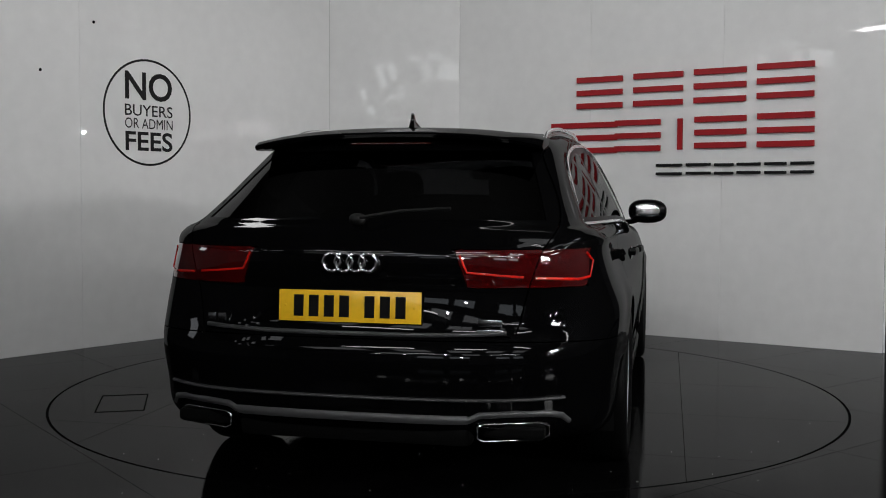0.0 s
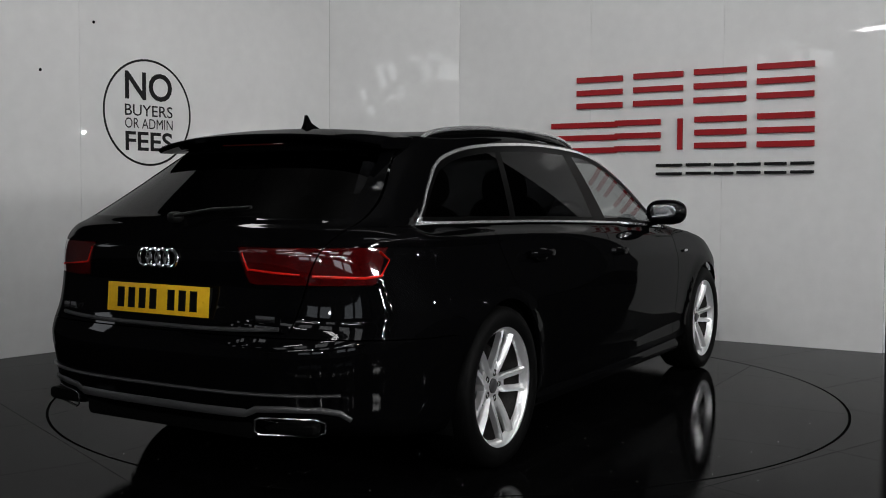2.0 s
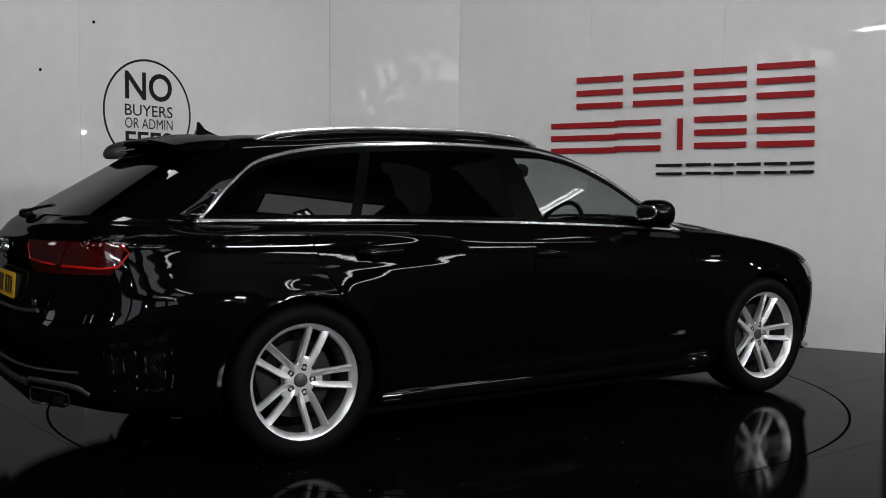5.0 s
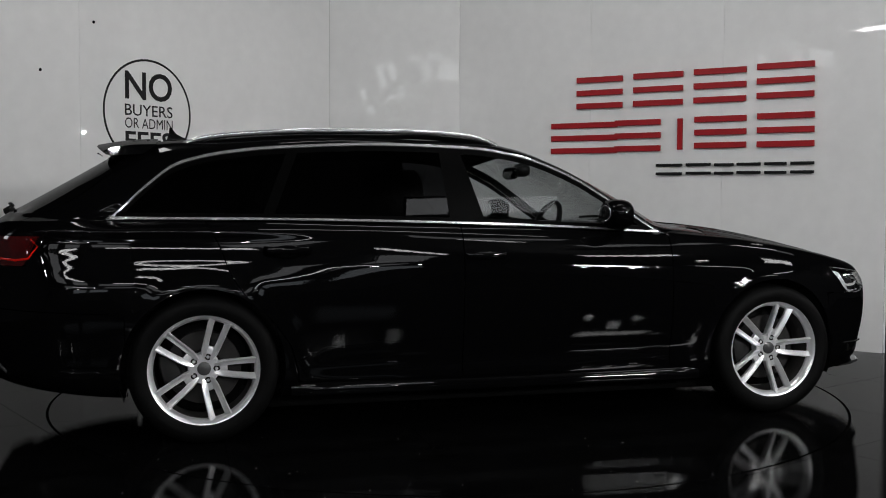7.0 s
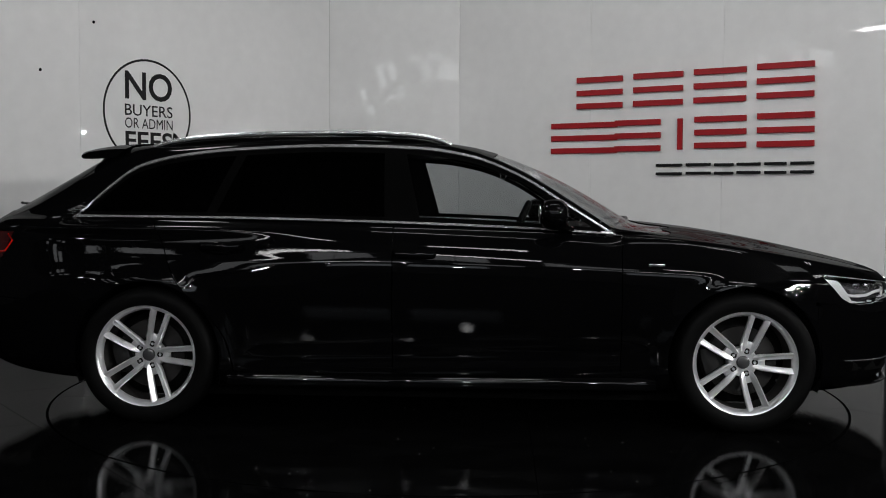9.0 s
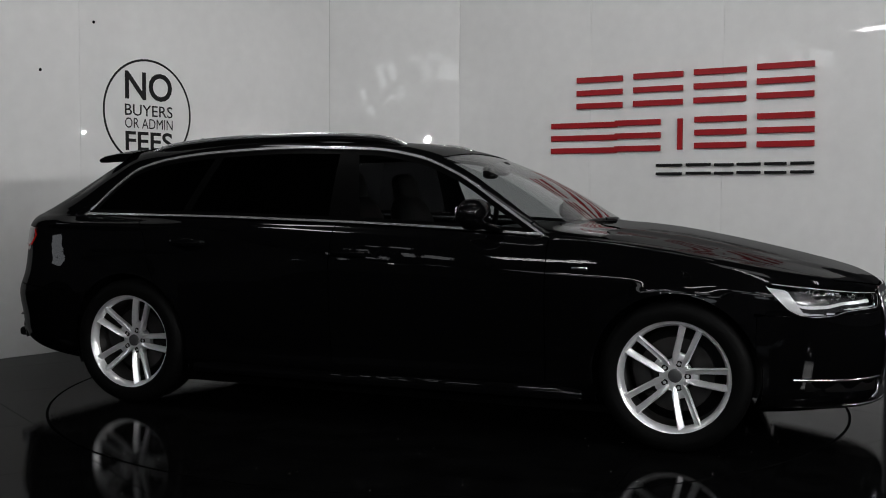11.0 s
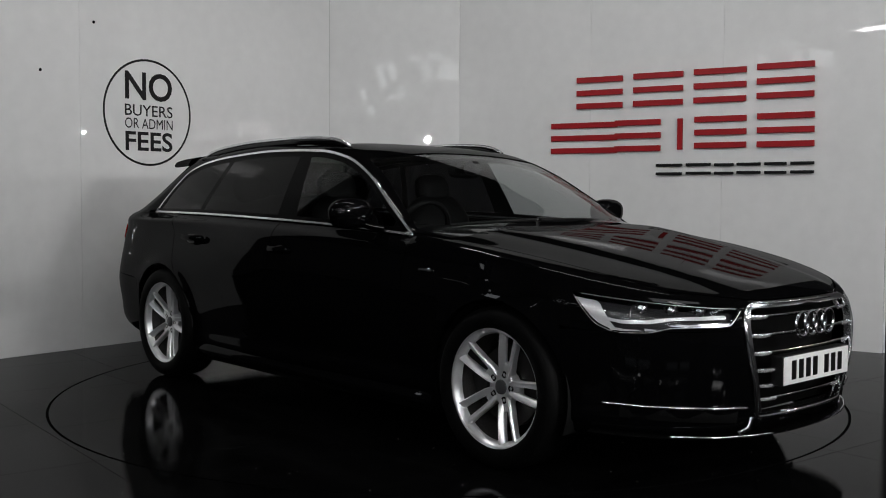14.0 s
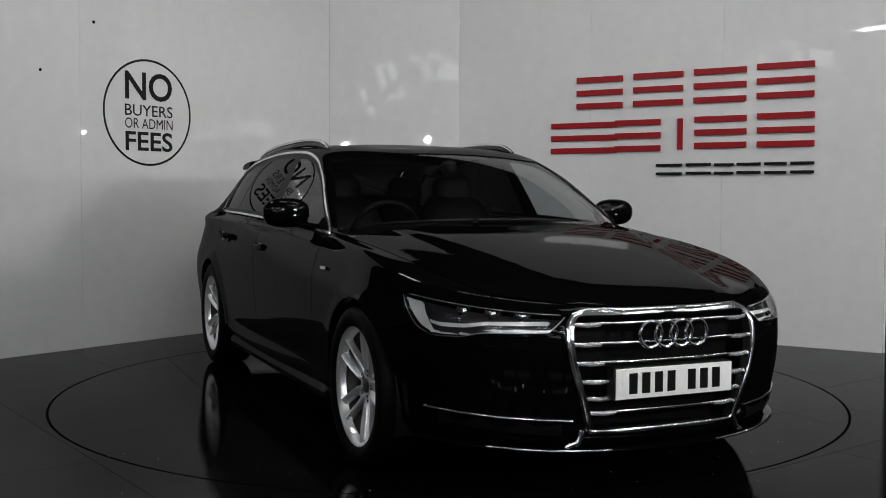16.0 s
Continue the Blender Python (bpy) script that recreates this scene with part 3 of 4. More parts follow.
def loft():
    net = np.stack([loop_points(r) for r in LOOPS])  # loops x columns x 3
    n = len(net)
    step = np.sqrt(np.maximum(np.linalg.norm(np.diff(net, axis=0), axis=2), 1e-3))  # centripetal
    v = np.concatenate([np.zeros((1, net.shape[1])), np.cumsum(step, 0)])
    tan = np.zeros_like(net)
    for i in range(n):
        a, b = max(i - 1, 0), min(i + 1, n - 1)
        if 0 < i < n - 1:
            h0, h1 = (v[i] - v[i - 1])[:, None], (v[i + 1] - v[i])[:, None]
            d0, d1 = (net[i] - net[i - 1]) / h0, (net[i + 1] - net[i]) / h1
            tan[i] = (d0 * h1 + d1 * h0) / (h0 + h1)
        else:
            tan[i] = (net[b] - net[a]) / (v[b] - v[a])[:, None]
    rows = []
    for i in range(n - 1):
        h = (v[i + 1] - v[i])[:, None]
        for k in range(SUB):
            u = k / SUB
            rows.append((1 + 2 * u) * (1 - u) ** 2 * net[i] + u * (1 - u) ** 2 * h * tan[i] + u * u * (3 - 2 * u) * net[i + 1] + u * u * (u - 1) * h * tan[i + 1])
    rows.append(net[-1])
    bm = bmesh.new()
    vs = [[bm.verts.new((p[0], max(p[1], 0.0), p[2])) for p in r] for r in rows]
    for a, b in zip(vs[:-1], vs[1:]):
        for i in range(len(a) - 1):
            bm.faces.new((a[i], b[i], b[i + 1], a[i + 1]))
    bmesh.ops.remove_doubles(bm, verts=bm.verts, dist=0.0008)
    bmesh.ops.recalc_face_normals(bm, faces=bm.faces)
    if sum(fc.normal.z for fc in bm.faces if fc.calc_center_median().z > 1.3) < 0:
        bmesh.ops.reverse_faces(bm, faces=bm.faces)
    return bm


sill_z = curve([-1.9, -1.2, -0.28, 0.4, 0.86], [1.018, 1.015, 0.997, 0.972, 0.945])
head_z = curve([-1.91, -1.83, -1.71, -1.56, -1.32, -1.06, -0.57, -0.13, 0.13, 0.35, 0.625, 0.87], [1.00, 1.06, 1.175, 1.285, 1.343, 1.370, 1.390, 1.378, 1.338, 1.255, 1.088, 0.93])
hood_w = curve([0.7, 1.1, 1.5, 1.9, 2.15, 2.30, 2.36], [0.83, 0.815, 0.775, 0.70, 0.60, 0.47, 0.40])
lampt = curve([1.78, 1.95, 2.10, 2.20, 2.32], [0.770, 0.750, 0.731, 0.717, 0.700])
lampb = curve([1.82, 1.88, 1.94, 2.02, 2.10, 2.17, 2.32], [0.762, 0.700, 0.640, 0.614, 0.616, 0.634, 0.640])
grille_w = curve([0.26, 0.30, 0.62, 0.66, 0.735], [0.320, 0.332, 0.418, 0.413, 0.346])
rdoor_x = curve([0.25, 0.42, 0.53, 0.66, 0.77, 0.90, 1.02], [-1.02, -1.06, -1.13, -1.26, -1.335, -1.385, -1.45])
gate_w = curve([0.60, 0.645, 0.80, 0.95, 1.02, 1.30], [0.55, 0.575, 0.615, 0.665, 0.70, 0.585])


def f_arch(p):
    d = min(math.hypot(p.x - HALFBASE, p.z - AXLE - 0.004), math.hypot(p.x + HALFBASE, p.z - AXLE - 0.004))
    return max(d - 0.366, 0.55 - p.y)


def f_band(p):
    return max((sill_z(p.x) - p.z) * 0.97, (p.z - head_z(p.x)) * 0.8, 0.35 - p.y)


def f_bpost(p):
    return max((-0.285 - 0.05 * (p.z - 1.0)) - p.x, p.x - (-0.105 - 0.25 * (p.z - 1.0)))


def f_cpost(p):
    return abs(p.x - (-1.166 + 0.42 * (p.z - 1.02))) - 0.026


def f_screen(p):
    return max(p.y - (0.785 - 0.47 * (p.z - 1.0)), 1.012 - 0.05 * (p.y / 0.7) ** 2 - p.z, p.z - (1.368 - 0.035 * (p.y / 0.6) ** 2), 0.03 - p.x)


def f_rearglass(p):
    return max(p.y - (0.665 - 0.42 * (p.z - 1.02)), 1.045 - p.z, p.z - 1.315, p.x + 1.55)


def f_headlamp(p):
    return max((p.z - lampt(p.x)), (lampb(p.x) - p.z) * 0.8, ((0.405 + (0.70 - p.z) * 1.25) - p.y) * 0.65, 1.825 - p.x)


def f_taillamp(p):
    return max(p.z - 0.945, 0.812 - p.z, (0.372 + (0.93 - p.z) * 0.35) - p.y, p.x + 2.165 + (0.94 - p.z) * 0.5)


def f_gatesplit(p):
    return p.y - gate_w(p.z)


def f_grille(p):
    return max((p.y - grille_w(p.z)) * 0.97, 0.272 - p.z, p.z - 0.718, 2.0 - p.x)


def f_hood(p):
    return max(p.y - hood_w(p.x), (0.995 - 0.20 * (p.y / 0.75) ** 2) - p.x, 0.728 - p.z + 0.12 * max(0.0, p.y - 0.3))


def f_cowl(p):
    return max(p.y - 0.62, 0.66 - p.x, p.x - (0.995 - 0.20 * (p.y / 0.75) ** 2), 0.9 - p.z)


def f_fbumper(p):
    return max(1.80 - p.x, p.z - 0.622 - 0.12 * max(0.0, 0.55 - p.y))


def f_rbumper(p):
    return max(p.x + 1.80, p.z - 0.632 + 0.05 * (p.x + 2.5))


def f_gate(p):
    return max(p.x + 1.60, p.y - gate_w(p.z), 0.645 - p.z, p.z - 1.345)


def f_fdoor(p):
    return max(-0.238 - p.x, p.x - 0.868, 0.262 - p.z, p.z - sill_z(p.x) + 0.006, 0.4 - p.y)


def f_rdoor(p):
    return max(rdoor_x(p.z) - p.x, p.x + 0.238, 0.262 - p.z, p.z - sill_z(p.x) + 0.006, 0.4 - p.y)


GAP = 0.0028
ORDER = [("arch", f_arch, 0), ("band", f_band, 0), ("screen", f_screen, 0), ("rearglass", f_rearglass, 0), ("headlamp", f_headlamp, 0.0015), ("grille", f_grille, 0),
         ("taillamp", f_taillamp, 0.0012), ("hood", f_hood, GAP), ("cowl", f_cowl, 0), ("front_bumper", f_fbumper, GAP * 0.6), ("rear_bumper", f_rbumper, GAP * 0.8),
         ("tailgate", f_gate, GAP), ("front_door", f_fdoor, GAP), ("rear_door", f_rdoor, GAP)]
shell = loft()
for v in shell.verts:  # raised middle of the bonnet, with a crease on each side, and the pressed line along the doors
    p = v.co
    if 0.95 < p.x < 2.33 and p.z > 0.72:
        edge = 0.66 - 0.27 * (p.x - 0.95) / 1.3
        k = min(max((edge - p.y) / 0.05, 0.0), 1.0)
        fade = min(1.0, (p.x - 0.95) / 0.15, (2.33 - p.x) / 0.12)
        p.z += 0.011 * k * k * (3 - 2 * k) * max(fade, 0.0)
    k = 1 - min(max(f_band(p) / 0.05, 0.0), 1.0)
    k *= min(max((p.x + 2.0) / 0.12, 0.0), 1.0) * min(max((0.90 - p.x) / 0.10, 0.0), 1.0)
    if k > 0 and p.y > 0.4:  # side glass: one even curve
        flat = 0.837 - 0.030 * (p.x + 0.4) ** 2 - 0.06 * max(0.0, -1.2 - p.x) ** 2 - 0.42 * (p.z - 1.02) - 0.25 * (p.z - 1.02) ** 2
        p.y += (flat - p.y) * k * k * (3 - 2 * k)
    d = min(math.hypot(p.x - HALFBASE, p.z - AXLE), math.hypot(p.x + HALFBASE, p.z - AXLE))
    if d < 0.55 and p.y > 0.6 and p.z > 0.25:  # flared wheel arch lips
        p.y += 0.013 * math.exp(-((d - 0.37) / 0.045) ** 2)
    if -1.06 < p.x < 1.04 and p.z < 0.5 and p.y > 0.8:
        k = math.exp(-((p.z - 0.345 - 0.02 * p.x) / 0.045) ** 2)
        p.y -= 0.010 * k * min(1.0, (p.x + 1.06) / 0.2, (1.04 - p.x) / 0.2)
for key, f, g in ORDER:
    if g:
        carve(shell, lambda p: f(p) - g)
        carve(shell, lambda p: f(p) + g)
    else:
        carve(shell, f)
carve(shell, lambda p: f_band(p) + 0.010)
carve(shell, lambda p: f_band(p) + 0.030)
carve(shell, lambda p: max(f_band(p), f_bpost(p)))
carve(shell, lambda p: max(f_band(p), f_cpost(p)))
carve(shell, lambda p: f_grille(p) + 0.020)
carve(shell, lambda p: max(f_taillamp(p), f_gatesplit(p) - 0.0025))
carve(shell, lambda p: max(f_taillamp(p), f_gatesplit(p) + 0.0025))
BINS = {}
for fc in shell.faces:
    c = fc.calc_center_median()
    key = "body"
    for name, f, g in ORDER:
        val = f(c)
        if val < -g:
            key = name
            break
        if val < g:
            key = "gap"
            break
    if key == "band":
        key = "window_trim" if f_band(c) > -0.010 else "window_seal" if f_band(c) > -0.030 else "centre_pillar" if f_bpost(c) < 0 else "rear_pillar" if f_cpost(c) < 0 else "front_window" if c.x > -0.195 - 0.15 * (c.z - 1.0) else "rear_window" if c.x > -1.166 + 0.42 * (c.z - 1.02) else "quarter_window"
    if key == "grille":
        key = "grille_frame" if f_grille(c) > -0.020 else "gap"
    if key == "taillamp":
        key = "gap" if abs(f_gatesplit(c)) < 0.0025 else "tail_lamp_inner" if f_gatesplit(c) < 0 else "tail_lamp_outer"
    BINS.setdefault(key, []).append(fc)
PANEL = {k: pick(shell, v) for k, v in BINS.items() if k not in ("gap", "arch")}
for bm in PANEL.values():
    bmesh.ops.remove_doubles(bm, verts=bm.verts, dist=0.0012)
    bmesh.ops.dissolve_degenerate(bm, edges=bm.edges, dist=0.0006)
shell.free()

for key, mat, label in (("body", PAINT, ""), ("hood", PAINT, ""), ("front_bumper", PAINT, ""), ("rear_bumper", PAINT, ""), ("tailgate", PAINT, ""), ("screen", CLEAR, "clear glass windscreen"),
                        ("rearglass", TINTED, "dark tinted rear window"), ("cowl", PLASTIC, "matt black scuttle"), ("grille_frame", CHROME, "chrome grille frame")):
    bm = whole(PANEL[key])
    if key in ("screen", "rearglass"):
        shifted(bm, -0.004)
    elif key == "grille_frame":
        rim_in(shifted(bm, 0.008), 0.03)
    else:
        rim_in(bm, 0.016)
    part({"screen": "windscreen", "rearglass": "tailgate_window", "cowl": "scuttle"}.get(key, key), bm, mat, CAR, label)
DOORS = {}
for side, sgn in (("left", 1), ("right", -1)):
    for key, mat, label in (("front_door", PAINT, ""), ("rear_door", PAINT, "")):
        bm = PANEL[key].copy() if sgn > 0 else mirrored(PANEL[key])
        DOORS[key, sgn] = part(key, rim_in(bm, 0.016), mat, CAR, label)
    for key, mat, label, owner in (("front_window", CLEAR, "clear side window", "front_door"), ("rear_window", TINTED, "dark tinted side window", "rear_door"), ("quarter_window", TINTED, "dark tinted quarter window", ""),
                                   ("centre_pillar", PILLAR, "satin black pillar trim", ""), ("rear_pillar", PILLAR, "satin black pillar trim", ""), ("window_seal", PILLAR, "black rubber window seal", ""), ("window_trim", TRIM, "chrome window surround", ""),
                                   ("tail_lamp_inner", REDLENS, "dark red tail lamp", ""), ("tail_lamp_outer", REDLENS, "dark red tail lamp", ""), ("headlamp", LENS, "clear headlamp lens", "")):
        bm = PANEL[key].copy() if sgn > 0 else mirrored(PANEL[key])
        if key == "window_trim":
            rim_in(shifted(bm, 0.005), 0.012)
        elif "lamp" in key:
            rim_in(bm, 0.012)
        else:
            shifted(bm, -0.003)
        part(key.replace("_inner", "").replace("_outer", ""), bm, mat, DOORS[owner, sgn] if owner else CAR, label)
    # what is behind the headlamp glass
    bm = PANEL["headlamp"].copy() if sgn > 0 else mirrored(PANEL["headlamp"])
    part("lamp_housing", shifted(bm, -0.05), HEADIN, CAR, "dark headlamp housing")
    for nm, f, mat, label, deep in (("lamp_reflector", lambda p: max(p.z - lampb(p.x) - 0.014 - 1.1 * max(0.0, 2.0 - p.x), lampb(p.x) + 0.008 - p.z, p.z - lampt(p.x) + 0.012, p.x - 2.29), HEADTUBE, "bright headlamp reflector band", -0.022),
                                    ("lamp_reflector", lambda p: max(abs(p.z - lampb(p.x) - 0.044) - 0.008, 1.97 - p.x, p.x - 2.28), HEADTUBE, "bright headlamp reflector band", -0.030),
                                    ("lamp_rim", lambda p: -f_headlamp(p) - 0.0035, SATIN, "bright headlamp rim", -0.001)):
        bm = PANEL["headlamp"].copy()
        carve(bm, f)
        out = pick(bm, [fc for fc in bm.faces if f(fc.calc_center_median()) < 0])
        bm.free()
        part(nm, shifted(out if sgn > 0 else mirrored(out), deep), mat, CAR, label)


def surf_x(y, z, front=True):
    """x of the lower body's nose or tail at a half width and height."""
    n = 2.6 if front else 3.1 if z < 0.62 else 3.2
    col = 0 if front else 3
    zs = [r[5][4 if front else 0] for r in LOOPS[:11]]
    xs = [r[col] for r in LOOPS[:11]]
    cs = [r[1 if front else 2] for r in LOOPS[:11]]
    ws = [r[4][2 if front else 0] for r in LOOPS[:11]]
    xe, xc, w = curve(zs, xs)(z), curve(zs, cs)(z), curve(zs, ws)(z)
    return xc + (xe - xc) * max(0.0, 1 - (abs(y) / w) ** n) ** (1 / n)


def strip(name, pts, rx, rz, mat, parent=CAR, label="", n=10):
    return part(name, tube(pts, rx, rz, n), mat, parent, label)


for sgn in (1, -1):
    # projectors inside the headlamps
    for x, y, z in ((2.035, 0.70, 0.700), (2.115, 0.62, 0.695), (2.18, 0.53, 0.690)):
        part("projector", merge(lathe([(0.001, 0.02), (0.018, 0.014), (0.024, 0.0), (0.03, 0.0), (0.03, -0.03)], 20)), CHROME, CAR, "small chrome headlamp projector", m=Matrix.Translation((x, sgn * y, z)) @ Matrix.Rotation(radians(-55 if sgn > 0 else -125), 4, "Z"))
    # fog lamp blade, corner vane and splitter
    pts = [(surf_x(y, z) + 0.006, sgn * y, z) for y, z in ((0.39, 0.318), (0.52, 0.324), (0.64, 0.330), (0.74, 0.336), (0.82, 0.343))]
    strip("bumper_blade", pts, 0.006, 0.006, CHROME, CAR, "thin chrome bumper strip")
    pts = [(surf_x(y, 0.30) - 0.004, sgn * y, 0.29 + 0.01 * k) for k, y in enumerate((0.42, 0.55, 0.68, 0.78))]
    strip("air_intake", pts, 0.006, 0.032, GRILLEBLACK, CAR, "black bumper air intake")
    pts = [(surf_x(y, 0.23) - 0.012, sgn * y, 0.198 + 0.025 * (y / 0.8) ** 2) for y in (0.0, 0.12, 0.24, 0.36, 0.47, 0.57, 0.66, 0.74, 0.81)]
    strip("splitter", pts, 0.045, 0.010, GLOSSBLACK, CAR, "gloss black front splitter")
    strip("splitter_edge", [(p[0] + 0.044, p[1], p[2] + 0.002) for p in pts[2:7]], 0.004, 0.005, CHROME, CAR, "bright splitter edge")
    strip("splitter_fin", [(surf_x(0.36, 0.26) + 0.01, sgn * 0.345, 0.275), (surf_x(0.36, 0.22) + 0.03, sgn * 0.36, 0.235), (surf_x(0.40, 0.22) + 0.02, sgn * 0.40, 0.215)], 0.008, 0.011, CHROME, CAR, "chrome splitter fin")
    # side sill blade
    bm = bmesh.new()
    rows = []
    for x in np.linspace(-1.06, 1.04, 40):
        k = min(1.0, (x + 1.06) / 0.12, (1.04 - x) / 0.08)
        out = 0.006 * math.cos(x) - 0.014 * (1 - k)
        rows.append([bm.verts.new((x, sgn * (y + out), z)) for y, z in ((0.86, 0.285), (0.880, 0.272), (0.892, 0.254), (0.901, 0.234), (0.905, 0.214), (0.900, 0.198), (0.85, 0.186))])
    for a, b in zip(rows[:-1], rows[1:]):
        for k in range(6):
            bm.faces.new((a[k], a[k + 1], b[k + 1], b[k]))
    bm.faces.new(rows[0]), bm.faces.new(rows[-1][::-1])
    bmesh.ops.recalc_face_normals(bm, faces=bm.faces)
    part("side_skirt", bm, PAINT, CAR)
    # roof rail
    zr = curve([-1.56, -1.48, -1.30, -0.90, -0.45, -0.15, -0.03, 0.03], [1.36, 1.398, 1.427, 1.452, 1.457, 1.443, 1.420, 1.393])
    strip("roof_rail", [(x, sgn * (0.585 - 0.02 * abs(x + 0.5)), zr(x)) for x in np.linspace(-1.56, 0.03, 40)], 0.009, 0.010, TRIM, CAR, "satin aluminium roof rail")
    strip("rail_foot", [(x, sgn * (0.580 - 0.02 * abs(x + 0.5)), zr(x) - 0.022) for x in np.linspace(-1.52, 0.0, 30)], 0.010, 0.018, GLOSSBLACK, CAR, "gloss black rail foot")
    # door handles, swept forward of their recess
    for key, x, z in (("front_door", -0.13, 0.848), ("rear_door", -1.08, 0.880)):
        hold = strip("handle", [(x + dx, sgn * (0.918 + dy), z - 0.01 * dx) for dx, dy in ((-0.105, -0.006), (-0.09, 0.018), (-0.03, 0.028), (0.04, 0.028), (0.09, 0.018), (0.105, -0.006))], 0.008, 0.017, PAINT, DOORS[key, sgn])
        part("handle_recess", blob(0.065, 0.008, 0.030, (x, sgn * 0.9175, z - 0.008), 2.4), GLOSSBLACK, DOORS[key, sgn], "dark handle recess")
    # mirror
    mir = part("door_mirror", blob(0.070, 0.116, 0.073, (0.535, sgn * 0.958, 1.046), 2.6), PAINT, CAR, "gloss black door mirror")
    part("mirror_glass", blob(0.006, 0.074, 0.040, (0.470, sgn * 0.958, 1.048), 3.2), CHROME, mir, "mirror glass")
    part("mirror_foot", tube([(0.61, sgn * 0.82, 0.975), (0.58, sgn * 0.87, 0.985), (0.54, sgn * 0.92, 1.005)], 0.042, 0.018), GLOSSBLACK, mir)
    strip("indicator", [(0.565, sgn * 1.04, 1.036), (0.588, sgn * 0.985, 1.036), (0.597, sgn * 0.925, 1.034)], 0.010, 0.004, HEADTUBE, mir, "clear indicator strip")
    # small bright badge behind the front wheel arch
    part("wing_badge", box(0.075, 0.006, 0.014, (1.03, sgn * 0.924, 0.805), 0.002), CHROME, CAR, "small chrome badge")
    # exhaust trim
    ex = [(surf_x(y, 0.36, False) - 0.006, sgn * y, z) for y, z in ((0.455, 0.335), (0.475, 0.344), (0.66, 0.344), (0.69, 0.332), (0.69, 0.298), (0.665, 0.285), (0.475, 0.285), (0.455, 0.296))]
    part("exhaust_trim", tube(ex, 0.004, 0.004, 8, closed=True, up=(1, 0, 0)), CHROME, CAR, "chrome exhaust trim")
    part("exhaust_outlet", blob(0.03, 0.112, 0.027, (surf_x(0.57, 0.36, False) + 0.024, sgn * 0.572, 0.315), 5), GRILLEBLACK, CAR, "dark exhaust outlet")
    part("exhaust_surround", tube([(surf_x(y, z, False) - 0.004, sgn * y, z) for y, z in ((0.40, 0.352), (0.435, 0.362), (0.46, 0.376), (0.56, 0.380), (0.68, 0.378), (0.73, 0.366), (0.752, 0.340))], 0.010, 0.012, 10), GREYTRIM, CAR, "satin grey exhaust surround")
    # wheel housings
    for sx in (1, -1):
        bm = bmesh.new()
        vs = []
        for k in range(25):
            a = math.radians(-22 + 224 * k / 24)
            vs.append([bm.verts.new((sx * HALFBASE + 0.378 * math.cos(a), sgn * y, AXLE + 0.378 * math.sin(a))) for y in (0.52, 0.70, 0.885)])
        for a, b in zip(vs[:-1], vs[1:]):
            for k in range(2):
                bm.faces.new((a[k], a[k + 1], b[k + 1], b[k]))
        bm.faces.new([v[0] for v in vs])
        part("wheel_housing", bm, PLASTIC, CAR, "black wheel arch liner")
    # tail lamp light bars under the lens
    bar = [(surf_x(y, z, False) - 0.002, sgn * y, z) for y, z in ((0.385, 0.925), (0.398, 0.895), (0.412, 0.866), (0.52, 0.856), (0.60, 0.850))]
    strip("light_bar", bar, 0.0025, 0.004, REDBAR, CAR, "bright red light bar")
    bar = [(surf_x(y, z, False) - 0.002, sgn * y, z) for y, z in ((0.64, 0.846), (0.72, 0.842), (0.78, 0.838), (0.815, 0.845), (0.82, 0.90), (0.80, 0.93))]
    strip("light_bar", bar, 0.0025, 0.005, REDBAR, CAR, "bright red light bar")

# belly and grille
edge = [(grille_w(z), z) for z in np.linspace(0.285, 0.700, 24)]
loop = [(y, z) for y, z in edge] + [(y, 0.716) for y in np.linspace(0.335, -0.335, 17)] + [(-y, z) for y, z in edge[::-1]] + [(y, 0.274) for y in np.linspace(-0.315, 0.315, 17)]
part("grille_moulding", tube([(surf_x(y, z) + 0.004, y, z) for y, z in loop], 0.011, 0.009, 10, closed=True, up=(1, 0, 0)), CHROME, CAR, "chrome grille moulding")
part("underbody", box(3.3, 1.52, 0.12, (0.0, 0, 0.18), 0.02), GRILLEBLACK, CAR, "black underbody")
part("grille_backing", box(0.03, 0.84, 0.45, (2.225, 0, 0.495), 0.01), GRILLEBLACK, CAR, "black grille backing")
for k, z in enumerate((0.667, 0.597, 0.528, 0.461, 0.398, 0.343)):
    w = grille_w(z) - 0.022
    pts = [(surf_x(y, z) - 0.014, y, z) for y in np.linspace(-w, w, 13)]
    slat = strip("grille_slat", pts, 0.010, 0.007, GLOSSBLACK, CAR, "gloss black grille slat")
    strip("slat_edge", [(x + 0.009, y, zz + 0.004) for x, y, zz in pts], 0.003, 0.004, CHROME, slat, "chrome slat edge")
    for sgn in (1, -1):
        strip("slat_tip", [(x + 0.010, y, zz) for x, y, zz in ((surf_x(w - 0.10, z) - 0.013, sgn * (w - 0.10), z), (surf_x(w - 0.05, z) - 0.013, sgn * (w - 0.05), z - 0.003), (surf_x(w, z) - 0.013, sgn * w, z + 0.002))], 0.004, 0.007, TRIM, slat, "chrome slat tip")


def emblem(x, z, r, sgn):
    ring = new("emblem", None)
    ring.parent = CAR
    ring["label"] = "chrome ring emblem"
    for k in range(4):
        y = (k - 1.5) * r * 1.42
        part("ring", tube([(x, y + r * math.cos(a), z + r * math.sin(a)) for a in np.linspace(0, 2 * math.pi, 33)[:-1]], 0.0075, 0.0065, 8, closed=True, up=(1, 0, 0)), CHROME, ring)


emblem(2.378, 0.628, 0.048, 1)
emblem(-2.486, 0.895, 0.031, -1)


